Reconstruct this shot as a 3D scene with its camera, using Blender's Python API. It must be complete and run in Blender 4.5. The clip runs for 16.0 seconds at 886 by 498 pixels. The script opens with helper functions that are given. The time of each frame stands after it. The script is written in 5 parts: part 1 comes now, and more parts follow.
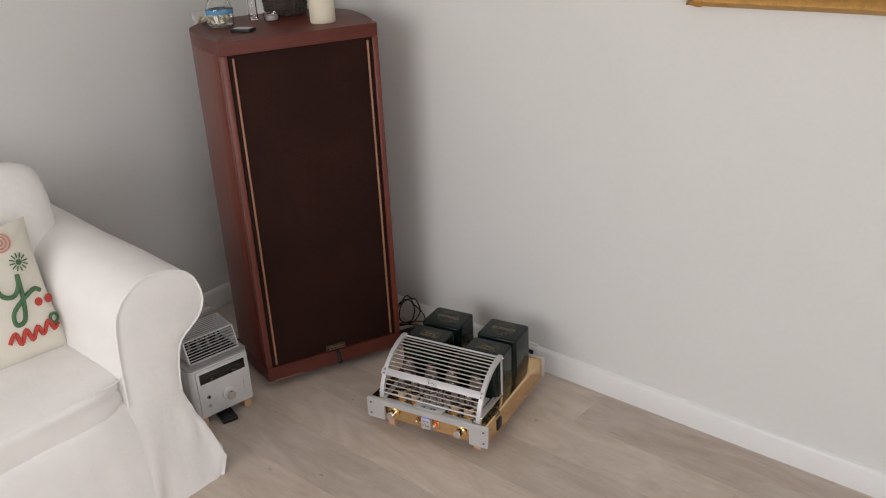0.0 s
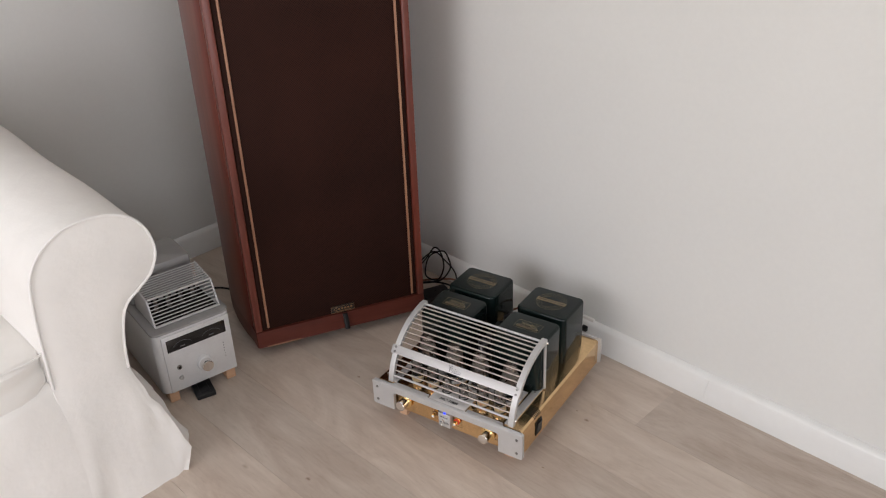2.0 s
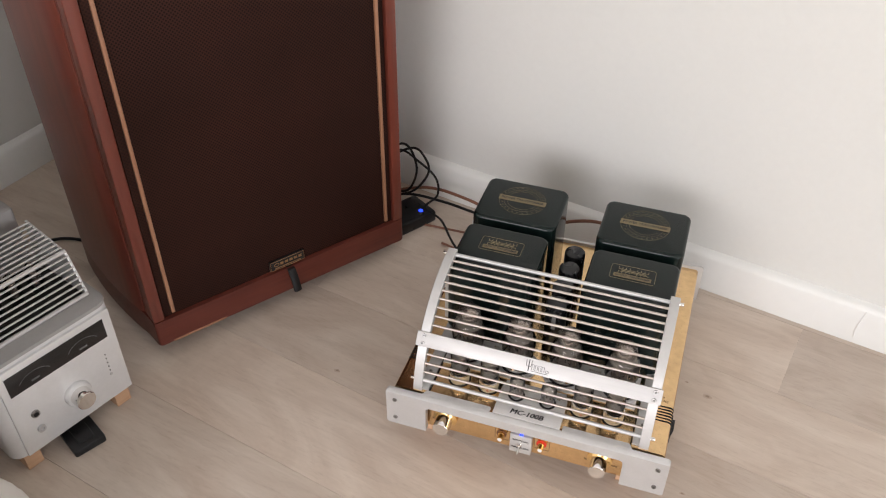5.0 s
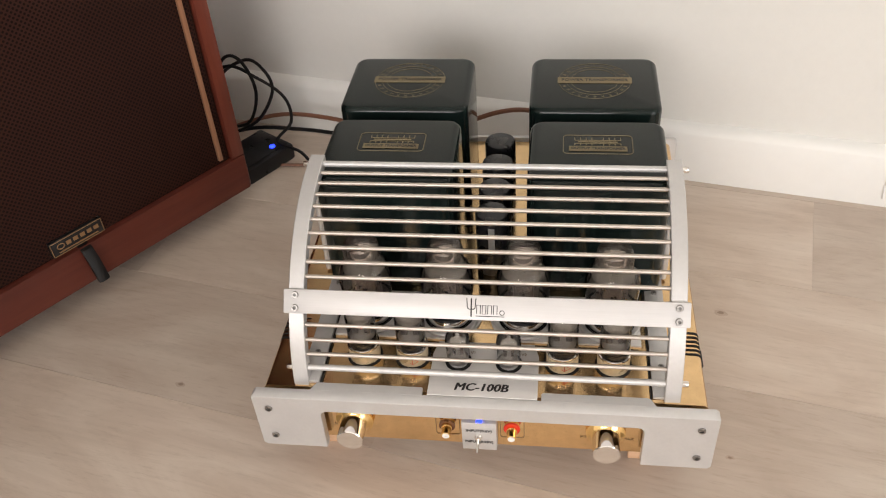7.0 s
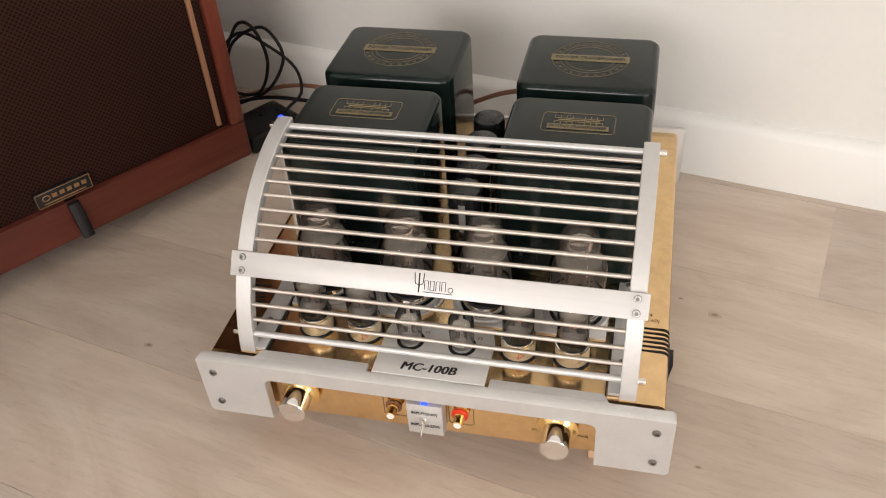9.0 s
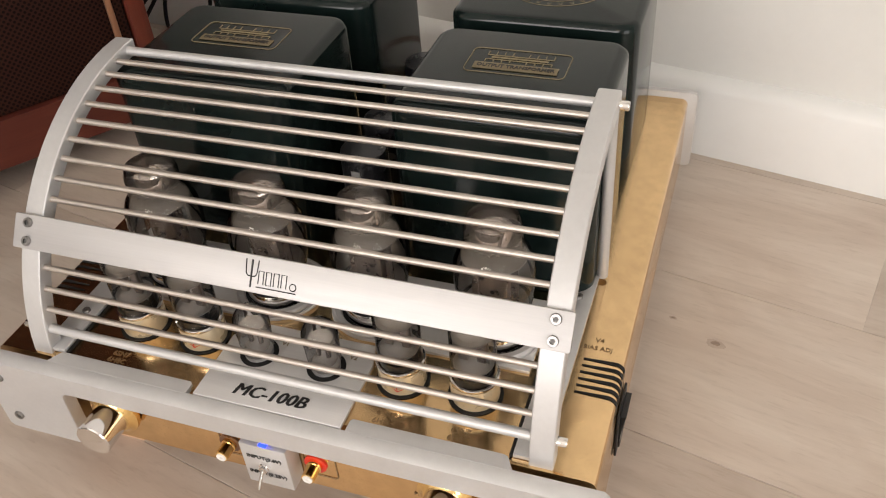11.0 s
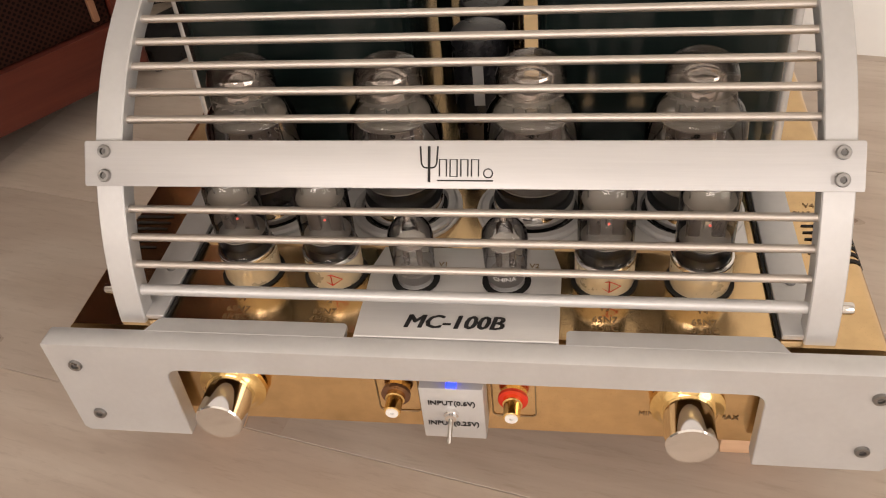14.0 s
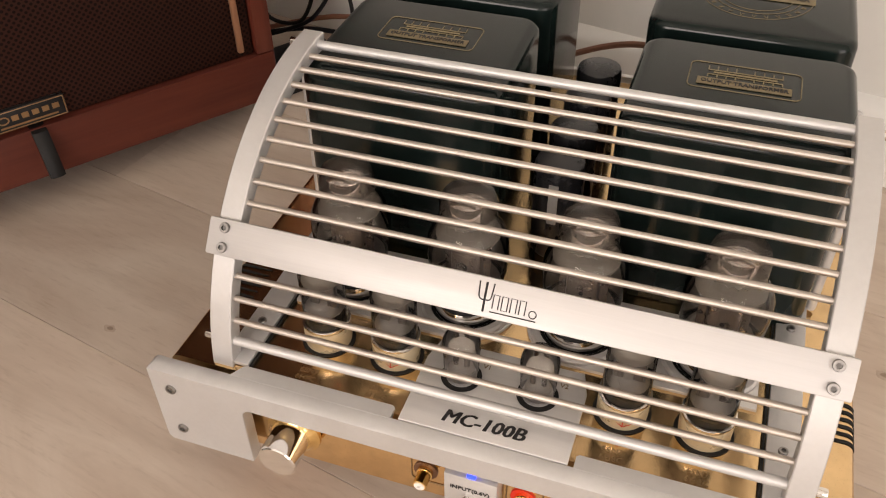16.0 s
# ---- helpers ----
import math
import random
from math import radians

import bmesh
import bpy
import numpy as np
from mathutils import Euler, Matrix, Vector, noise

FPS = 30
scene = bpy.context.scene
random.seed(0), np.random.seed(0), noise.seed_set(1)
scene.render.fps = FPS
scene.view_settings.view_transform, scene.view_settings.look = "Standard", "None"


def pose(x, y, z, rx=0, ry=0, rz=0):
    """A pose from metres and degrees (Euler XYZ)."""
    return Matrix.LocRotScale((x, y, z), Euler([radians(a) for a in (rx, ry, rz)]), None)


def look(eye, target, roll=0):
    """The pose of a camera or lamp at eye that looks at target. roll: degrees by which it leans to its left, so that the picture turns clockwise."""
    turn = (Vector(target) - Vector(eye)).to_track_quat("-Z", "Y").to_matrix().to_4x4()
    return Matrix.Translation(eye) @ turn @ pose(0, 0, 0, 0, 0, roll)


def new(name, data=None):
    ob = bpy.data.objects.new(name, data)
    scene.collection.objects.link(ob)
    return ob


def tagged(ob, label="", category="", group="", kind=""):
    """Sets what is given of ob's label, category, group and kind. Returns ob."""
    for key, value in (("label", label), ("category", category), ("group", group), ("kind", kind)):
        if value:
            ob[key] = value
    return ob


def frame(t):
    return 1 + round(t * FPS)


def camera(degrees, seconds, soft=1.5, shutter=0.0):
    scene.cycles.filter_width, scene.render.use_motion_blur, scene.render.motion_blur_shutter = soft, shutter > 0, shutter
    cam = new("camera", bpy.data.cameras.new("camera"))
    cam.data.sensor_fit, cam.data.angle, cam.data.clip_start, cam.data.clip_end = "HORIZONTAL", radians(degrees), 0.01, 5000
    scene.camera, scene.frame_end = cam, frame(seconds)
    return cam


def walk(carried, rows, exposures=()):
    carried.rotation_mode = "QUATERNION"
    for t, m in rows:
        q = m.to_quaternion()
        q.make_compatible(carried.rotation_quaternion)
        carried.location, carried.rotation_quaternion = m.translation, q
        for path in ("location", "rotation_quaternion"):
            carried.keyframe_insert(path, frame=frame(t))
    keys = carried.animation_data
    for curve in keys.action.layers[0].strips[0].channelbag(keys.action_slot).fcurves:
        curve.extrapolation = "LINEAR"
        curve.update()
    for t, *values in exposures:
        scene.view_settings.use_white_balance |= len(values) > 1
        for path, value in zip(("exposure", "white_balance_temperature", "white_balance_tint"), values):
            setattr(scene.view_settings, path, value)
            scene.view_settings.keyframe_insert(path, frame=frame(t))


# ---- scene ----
cam = camera(53.5, 16.0, soft=1.1)
PATH = [
    (0, (1.104, -1.792, 1.56), (0.203, -0.205, 0.742), -2.9),
    (0.5, (1.058, -1.623, 1.533), (0.123, -0.06, 0.708), -2.8),
    (1, (0.972, -1.506, 1.538), (0.045, 0.037, 0.667), -3.9),
    (1.5, (0.924, -1.367, 1.447), (-0.035, 0.114, 0.505), -3.4),
    (2, (0.872, -1.272, 1.365), (-0.105, 0.179, 0.395), -2.3),
    (2.5, (0.742, -1.196, 1.302), (-0.242, 0.241, 0.318), -3.2),
    (3, (0.611, -1.129, 1.255), (-0.31, 0.292, 0.19), -4.1),
    (3.5, (0.538, -1.005, 1.191), (-0.342, 0.423, 0.101), -3.8),
    (3.7, (0.484, -0.954, 1.183), (-0.364, 0.48, 0.076), -2.9),
    (5.8, (0.052, -0.639, 0.911), (-0.295, 0.815, -0.418), -0.4),
    (6, (0.051, -0.599, 0.871), (-0.296, 0.856, -0.457), -1.3),
    (6.5, (0.047, -0.529, 0.747), (-0.276, 0.97, -0.537), -3.8),
    (7, (0.059, -0.477, 0.686), (-0.19, 1.037, -0.597), -4.4),
    (7.5, (0.068, -0.448, 0.651), (-0.173, 1.064, -0.636), -3.7),
    (8, (0.083, -0.461, 0.657), (-0.155, 1.048, -0.633), -2.0),
    (8.2, (0.102, -0.466, 0.667), (-0.176, 1.032, -0.628), -2.4),
    (10.3, (0.195, -0.323, 0.535), (-0.293, 1.163, -0.711), -3.8),
    (10.5, (0.207, -0.295, 0.519), (-0.292, 1.167, -0.752), -3.7),
    (11, (0.225, -0.257, 0.491), (-0.344, 1.173, -0.785), -4.8),
    (11.5, (0.192, -0.22, 0.43), (-0.397, 1.194, -0.857), -7.5),
    (12, (0.152, -0.221, 0.401), (-0.461, 1.173, -0.895), -12.0),
    (12.5, (0.139, -0.241, 0.414), (-0.441, 1.163, -0.888), -12.1),
    (13, (0.103, -0.245, 0.395), (-0.396, 1.181, -0.916), -10.4),
    (13.5, (0.072, -0.259, 0.391), (-0.281, 1.215, -0.914), -6.9),
    (14, (0.058, -0.262, 0.398), (-0.251, 1.235, -0.891), -6.5),
    (14.5, (0.068, -0.287, 0.441), (-0.225, 1.197, -0.868), -6.3),
    (15, (0.066, -0.294, 0.464), (-0.233, 1.187, -0.847), -4.2),
    (15.5, (0.066, -0.283, 0.485), (-0.273, 1.196, -0.818), -0.8),
    (16, (0.081, -0.266, 0.492), (-0.427, 1.161, -0.815), -0.9),
]

EXPOSURES = [(0.0, -0.55, 6220, 14.5), (1.0, -0.57, 6190, 14.8), (2.0, -0.32, 6170, 15), (2.6, -0.37, 6150, 15.3), (3.5, -0.07, 6130, 15.5), (6.2, 0.22, 6560, 14), (7.0, 0.22, 6700, 14), (10.5, 0.25, 6700, 14), (11.0, 0.2, 6700, 14), (11.5, 0.24, 6720, 14), (12.0, -0.02, 6730, 14), (12.5, -0.03, 6750, 14), (14.5, 0.03, 7300, 19), (15.5, 0.08, 7300, 19), (16.0, 0.2, 7300, 19)]
walk(cam, [(t, look(eye, target, roll)) for t, eye, target, roll in PATH], EXPOSURES)

# The room is turned against the big amplifier, whose front edge is the x axis: s runs along the wall behind it, r out through that wall.
ROOM = pose(0, 0, 0, 0, 0, -11.95)
WALL_R, WALL_S = 0.538, -1.232
FAR_S, NEAR_R, CEIL = 2.9, -3.3, 2.5

# ---------------- light ----------------
world = bpy.data.worlds.new("daylight")
scene.world = world
world.use_nodes = True
wn = world.node_tree
sky = wn.nodes.new("ShaderNodeTexSky")
sky.sky_type, sky.sun_disc = "NISHITA", False
sky.sun_elevation, sky.sun_rotation = radians(38), radians(200)
wn.nodes["Background"].inputs["Strength"].default_value = 0.12
wn.links.new(sky.outputs[0], wn.nodes["Background"].inputs["Color"])


def window_light(name, place, size, power, color):
    data = bpy.data.lights.new(name, "AREA")
    data.shape, data.size, data.size_y = "RECTANGLE", size[0], size[1]
    data.energy, data.color = power, color
    ob = new(name, data)
    ob.matrix_world = ROOM @ place
    return ob


# daylight through the garden doors in the far side wall, and through the window behind the walker
window_light("garden_daylight", look((FAR_S - 0.02, -1.85, 1.1), (0, -1.85, 1.0)), (2.2, 1.9), 42, (1.0, 0.97, 0.93))
window_light("rear_daylight", look((0.25, NEAR_R + 0.02, 1.45), (0.25, 0, 1.2)), (1.9, 1.2), 50, (1.0, 0.97, 0.93))


# ---------------- materials ----------------
def nodes(name):
    m = bpy.data.materials.new(name)
    m.use_nodes = True
    t = m.node_tree
    return m, t, t.nodes["Principled BSDF"], t.nodes.new, t.links.new


def noise_node(t, scale, detail=4, rough=0.55, stretch=None, source="Object"):
    tc = t.nodes.new("ShaderNodeTexCoord")
    n = t.nodes.new("ShaderNodeTexNoise")
    n.inputs["Scale"].default_value, n.inputs["Detail"].default_value, n.inputs["Roughness"].default_value = scale, detail, rough
    if stretch:
        mp = t.nodes.new("ShaderNodeMapping")
        mp.inputs["Scale"].default_value = stretch
        t.links.new(tc.outputs[source], mp.inputs["Vector"])
        t.links.new(mp.outputs[0], n.inputs["Vector"])
    else:
        t.links.new(tc.outputs[source], n.inputs["Vector"])
    return n


def ramp(t, source, stops):
    r = t.nodes.new("ShaderNodeValToRGB")
    while len(r.color_ramp.elements) < len(stops):
        r.color_ramp.elements.new(0.5)
    for e, (p, c) in zip(r.color_ramp.elements, stops):
        e.position, e.color = p, (*c, 1)
    t.links.new(source, r.inputs[0])
    return r


def bump(t, b, source, strength, distance, after=None):
    n = t.nodes.new("ShaderNodeBump")
    n.inputs["Strength"].default_value, n.inputs["Distance"].default_value = strength, distance
    t.links.new(source, n.inputs["Height"])
    if after:
        t.links.new(after.outputs[0], n.inputs["Normal"])
    t.links.new(n.outputs[0], b.inputs["Normal"])
    return n


def surface(name, color, rough=0.5, metal=0.0, vary=0.08, scale=30, stretch=None, relief=0.0, rvary=0.1, spec=0.5, coat=0.0, fine=6):
    """A material of one colour with a coarse and a fine variation, uneven gloss and a little relief."""
    m, t, b, add, link = nodes(name)
    n1 = noise_node(t, scale, 5, 0.6, stretch)
    n2 = noise_node(t, scale * fine, 3, 0.6, stretch)
    mix = add("ShaderNodeMath")
    mix.operation = "MULTIPLY_ADD"
    link(n2.outputs["Fac"], mix.inputs[0])
    mix.inputs[1].default_value = 0.5
    link(n1.outputs["Fac"], mix.inputs[2])
    lo = [c * (1 - vary) for c in color]
    hi = [min(1, c * (1 + vary)) for c in color]
    r = ramp(t, mix.outputs[0], [(0.45, lo), (1.05, hi)])
    r.color_ramp.elements[1].position = 1.0
    link(r.outputs[0], b.inputs["Base Color"])
    rr = add("ShaderNodeMapRange")
    rr.inputs["From Min"].default_value, rr.inputs["From Max"].default_value = 0.3, 0.7
    rr.inputs["To Min"].default_value, rr.inputs["To Max"].default_value = max(0.02, rough - rvary), min(1, rough + rvary)
    link(n1.outputs["Fac"], rr.inputs[0])
    link(rr.outputs[0], b.inputs["Roughness"])
    b.inputs["Metallic"].default_value = metal
    b.inputs["Specular IOR Level"].default_value = spec
    b.inputs["Coat Weight"].default_value = coat
    if relief:
        bump(t, b, mix.outputs[0], 0.4, relief)
    return m


def floor_board():
    m, t, b, add, link = nodes("pale_oak_laminate")
    tc, info = add("ShaderNodeTexCoord"), add("ShaderNodeObjectInfo")
    off = add("ShaderNodeVectorMath")
    off.operation = "ADD"
    sc = add("ShaderNodeMath")
    sc.operation = "MULTIPLY"
    sc.inputs[1].default_value = 37.0
    link(info.outputs["Random"], sc.inputs[0])
    link(tc.outputs["Object"], off.inputs[0])
    link(sc.outputs[0], off.inputs[1])

    def grain(scale, stretch, detail=6, rough=0.6, distort=0.0):
        mp, n = add("ShaderNodeMapping"), add("ShaderNodeTexNoise")
        mp.inputs["Scale"].default_value = stretch
        link(off.outputs[0], mp.inputs["Vector"])
        link(mp.outputs[0], n.inputs["Vector"])
        n.inputs["Scale"].default_value, n.inputs["Detail"].default_value = scale, detail
        n.inputs["Roughness"].default_value, n.inputs["Distortion"].default_value = rough, distort
        return n
    broad = grain(6, (0.55, 1.5, 1), 5, 0.6, 1.6)
    streak = grain(10, (0.4, 4.2, 1), 7, 0.66, 1.7)
    fine = grain(42, (1.0, 6.5, 1), 4, 0.7)
    c1 = ramp(t, streak.outputs["Fac"], [(0.22, (0.500, 0.420, 0.352)), (0.47, (0.562, 0.478, 0.404)), (0.78, (0.612, 0.530, 0.455))])
    c2 = ramp(t, broad.outputs["Fac"], [(0.3, (0.84, 0.80, 0.77)), (0.52, (0.98, 0.97, 0.96)), (0.72, (1.08, 1.10, 1.11))])
    c3 = ramp(t, fine.outputs["Fac"], [(0.30, (0.90, 0.885, 0.87)), (0.46, (1.0, 1.0, 1.0))])
    tone = add("ShaderNodeMapRange")
    tone.inputs["To Min"].default_value, tone.inputs["To Max"].default_value = 0.87, 1.10
    link(info.outputs["Random"], tone.inputs[0])
    last = c1.outputs[0]
    for other in (c2.outputs[0], c3.outputs[0], tone.outputs[0]):
        mx = add("ShaderNodeVectorMath")
        mx.operation = "MULTIPLY"
        link(last, mx.inputs[0])
        link(other, mx.inputs[1])
        last = mx.outputs[0]
    # knots: sparse dark spots
    mp, vo = add("ShaderNodeMapping"), add("ShaderNodeTexVoronoi")
    mp.inputs["Scale"].default_value = (0.75, 1.5, 1)
    link(off.outputs[0], mp.inputs["Vector"])
    link(mp.outputs[0], vo.inputs["Vector"])
    vo.inputs["Scale"].default_value = 5.0
    kn = ramp(t, vo.outputs["Distance"], [(0.01, (0.72, 0.66, 0.6)), (0.05, (1, 1, 1))])
    mx = add("ShaderNodeVectorMath")
    mx.operation = "MULTIPLY"
    link(last, mx.inputs[0])
    link(kn.outputs[0], mx.inputs[1])
    link(mx.outputs[0], b.inputs["Base Color"])
    rr = add("ShaderNodeMapRange")
    rr.inputs["To Min"].default_value, rr.inputs["To Max"].default_value = 0.36, 0.58
    link(streak.outputs["Fac"], rr.inputs[0])
    link(rr.outputs[0], b.inputs["Roughness"])
    bump(t, b, streak.outputs["Fac"], 0.12, 0.001)
    return m


def wood(name, dark, light, rough, axis, coat=0.0, spec=0.5):
    m, t, b, add, link = nodes(name)
    stretch = [9, 9, 9]
    stretch[axis] = 0.5
    n = noise_node(t, 7, 7, 0.65, stretch)
    n.inputs["Distortion"].default_value = 0.5
    n2 = noise_node(t, 2.2, 3, 0.5)
    r = ramp(t, n.outputs["Fac"], [(0.3, dark), (0.7, light)])
    v = ramp(t, n2.outputs["Fac"], [(0.3, (0.85, 0.85, 0.85)), (0.7, (1.1, 1.1, 1.1))])
    mx = add("ShaderNodeVectorMath")
    mx.operation = "MULTIPLY"
    link(r.outputs[0], mx.inputs[0])
    link(v.outputs[0], mx.inputs[1])
    link(mx.outputs[0], b.inputs["Base Color"])
    b.inputs["Roughness"].default_value = rough
    b.inputs["Coat Weight"].default_value = coat
    b.inputs["Specular IOR Level"].default_value = spec
    b.inputs["Coat Roughness"].default_value = 0.2
    bump(t, b, n.outputs["Fac"], 0.08, 0.001)
    return m


def grille_cloth():
    m, t, b, add, link = nodes("brown_grille_weave")
    tc, mp = add("ShaderNodeTexCoord"), add("ShaderNodeMapping")
    mp.inputs["Rotation"].default_value = (0, radians(45), 0)
    link(tc.outputs["Object"], mp.inputs["Vector"])
    waves = []
    for axis in ("X", "Z"):
        w = add("ShaderNodeTexWave")
        w.bands_direction = axis
        w.inputs["Scale"].default_value = 78
        link(mp.outputs[0], w.inputs["Vector"])
        waves.append(w)
    mul = add("ShaderNodeMath")
    mul.operation = "MULTIPLY"
    link(waves[0].outputs["Fac"], mul.inputs[0])
    link(waves[1].outputs["Fac"], mul.inputs[1])
    n = noise_node(t, 3.5, 4)
    r = ramp(t, mul.outputs[0], [(0.12, (0.034, 0.0125, 0.0083)), (0.5, (0.0085, 0.0032, 0.0025))])
    v = ramp(t, n.outputs["Fac"], [(0.3, (0.75, 0.75, 0.75)), (0.7, (1.15, 1.1, 1.1))])
    mx = add("ShaderNodeVectorMath")
    mx.operation = "MULTIPLY"
    link(r.outputs[0], mx.inputs[0])
    link(v.outputs[0], mx.inputs[1])
    link(mx.outputs[0], b.inputs["Base Color"])
    b.inputs["Roughness"].default_value = 0.75
    b.inputs["Specular IOR Level"].default_value = 0.12
    bump(t, b, r.outputs[0], 0.3, 0.0012)
    return m


def glass(name, color=(1, 1, 1), rough=0.0):
    m, t, b, add, link = nodes(name)
    b.inputs["Base Color"].default_value = (*color, 1)
    b.inputs["Transmission Weight"].default_value = 1.0
    b.inputs["Roughness"].default_value = rough
    b.inputs["IOR"].default_value = 1.47
    n = noise_node(t, 25, 2)
    bump(t, b, n.outputs["Fac"], 0.05, 0.002)
    return m


def thin_glass(name, color):
    """A single skin of clear blown glass: see-through, with gloss that grows towards the rim."""
    m, t, b, add, link = nodes(name)
    t.nodes.remove(b)
    clear, shine, mix, fresnel, gain, wave = (add("ShaderNode" + k) for k in ("BsdfTransparent", "BsdfGlossy", "MixShader", "Fresnel", "Math", "Bump"))
    n = noise_node(t, 70, 2, 0.5)
    wave.inputs["Strength"].default_value, wave.inputs["Distance"].default_value = 0.10, 0.001
    link(n.outputs["Fac"], wave.inputs["Height"])
    clear.inputs["Color"].default_value = (*color, 1)
    shine.inputs["Roughness"].default_value = 0.03
    link(wave.outputs[0], shine.inputs["Normal"])
    link(wave.outputs[0], fresnel.inputs["Normal"])
    fresnel.inputs["IOR"].default_value = 1.5
    gain.operation, gain.use_clamp = "MULTIPLY", True
    gain.inputs[1].default_value = 1.15
    link(fresnel.outputs[0], gain.inputs[0])
    link(gain.outputs[0], mix.inputs[0])
    link(clear.outputs[0], mix.inputs[1])
    link(shine.outputs[0], mix.inputs[2])
    link(mix.outputs[0], t.nodes["Material Output"].inputs["Surface"])
    return m


def glow(name, color, strength):
    m, t, b, add, link = nodes(name)
    b.inputs["Base Color"].default_value = (*color, 1)
    b.inputs["Emission Color"].default_value = (*color, 1)
    b.inputs["Emission Strength"].default_value = strength
    return m


def fabric(name, color, vary=0.05):
    m, t, b, add, link = nodes(name)
    n1, n2 = noise_node(t, 5, 4), noise_node(t, 900, 2)
    r = ramp(t, n1.outputs["Fac"], [(0.3, [c * (1 - vary) for c in color]), (0.7, [min(1, c * (1 + vary)) for c in color])])
    link(r.outputs[0], b.inputs["Base Color"])
    b.inputs["Roughness"].default_value = 0.9
    b.inputs["Sheen Weight"].default_value = 0.15
    n3 = noise_node(t, 14, 4, 0.6)
    first = bump(t, b, n3.outputs["Fac"], 0.18, 0.012)
    bump(t, b, n2.outputs["Fac"], 0.25, 0.0006, first)
    return m


PLASTER = surface("white_wall_paint", (0.715, 0.712, 0.682), 0.75, 0, 0.025, 1.6, None, 0.0012, 0.08, 0.3, 0, 55)
CEILING = surface("white_ceiling_paint", (0.8, 0.8, 0.78), 0.8, 0, 0.02, 2, None, 0.001)
SKIRTING = surface("white_gloss_paint", (0.785, 0.787, 0.765), 0.38, 0, 0.03, 6, None, 0.0004)
BOARD = floor_board()
JOINT = surface("dark_joint", (0.16, 0.125, 0.10), 0.8)
PLATE = surface("satin_silver_plate", (0.66, 0.645, 0.63), 0.42, 0.35, 0.05, 40, (0.15, 6, 6), 0.00004, 0.06)
ALU = surface("brushed_aluminium", (0.56, 0.55, 0.545), 0.52, 0.62, 0.06, 40, (0.15, 6, 6), 0.00005, 0.06)
SATIN = surface("satin_aluminium", (0.585, 0.58, 0.575), 0.46, 0.5, 0.05, 50, None, 0.00004, 0.06)
ROD = surface("polished_steel_rod", (0.56, 0.51, 0.465), 0.48, 1.0, 0.06, 60, (0.2, 4, 4), 0, 0.05)
CHROME = surface("chrome", (0.82, 0.80, 0.78), 0.07, 1.0, 0.03, 60, None, 0, 0.03)
STEEL = surface("zinc_screw", (0.31, 0.30, 0.29), 0.34, 1.0, 0.1, 200)
BRASS = surface("titanium_gold_sheet", (0.77, 0.535, 0.285), 0.17, 1.0, 0.16, 14, None, 0.0003, 0.07, 0.5, 0, 8)
GOLD = surface("gold_plating", (0.95, 0.66, 0.28), 0.12, 1.0, 0.05, 80, None, 0, 0.04)
ENAMEL = surface("dark_green_black_enamel", (0.0064, 0.0122, 0.0112), 0.13, 0.0, 0.2, 12, None, 0.00008, 0.05, 0.28, 0.0)
LABEL_GOLD = surface("gold_print", (0.215, 0.170, 0.096), 0.5, 0.3, 0.12, 80)
# screw steel darkened for the shade inside the sockets
RECESS = surface("shaded_recess_steel", (0.14, 0.135, 0.13), 0.5, 0.6, 0.2, 200)
COPPER = surface("copper_print", (0.26, 0.145, 0.065), 0.5, 0.3, 0.15, 80)
INK = surface("black_ink", (0.015, 0.014, 0.014), 0.5)
BROWN_INK = surface("brown_print", (0.20, 0.125, 0.055), 0.5)
BLACK = surface("black_plastic", (0.011, 0.011, 0.012), 0.34, 0, 0.2, 60, None, 0.0001, 0.1, 0.35)
CAP_SLEEVE = surface("black_capacitor_sleeve", (0.014, 0.014, 0.016), 0.28, 0, 0.2, 40)
# black that stands in for the shade inside openings and gaps
SHADE_BLACK = surface("shade_black", (0.008, 0.007, 0.006), 0.8)
GLASS = thin_glass("tube_glass", (0.985, 0.975, 0.965))
JARGLASS = glass("jar_glass")
ANODE = surface("dull_grey_anode", (0.20, 0.17, 0.155), 0.32, 0.75, 0.2, 120)
MICA = surface("mica_disc", (0.75, 0.70, 0.63), 0.35, 0.1, 0.1, 120)
_t = MICA.node_tree
_clear, _mix = _t.nodes.new("ShaderNodeBsdfTransparent"), _t.nodes.new("ShaderNodeMixShader")
_mix.inputs[0].default_value = 0.42
_t.links.new(_clear.outputs[0], _mix.inputs[1])
_t.links.new(_t.nodes["Principled BSDF"].outputs[0], _mix.inputs[2])
_t.links.new(_mix.outputs[0], _t.nodes["Material Output"].inputs["Surface"])
GETTER = surface("silver_getter", (0.62, 0.55, 0.50), 0.16, 0.9, 0.2, 60)


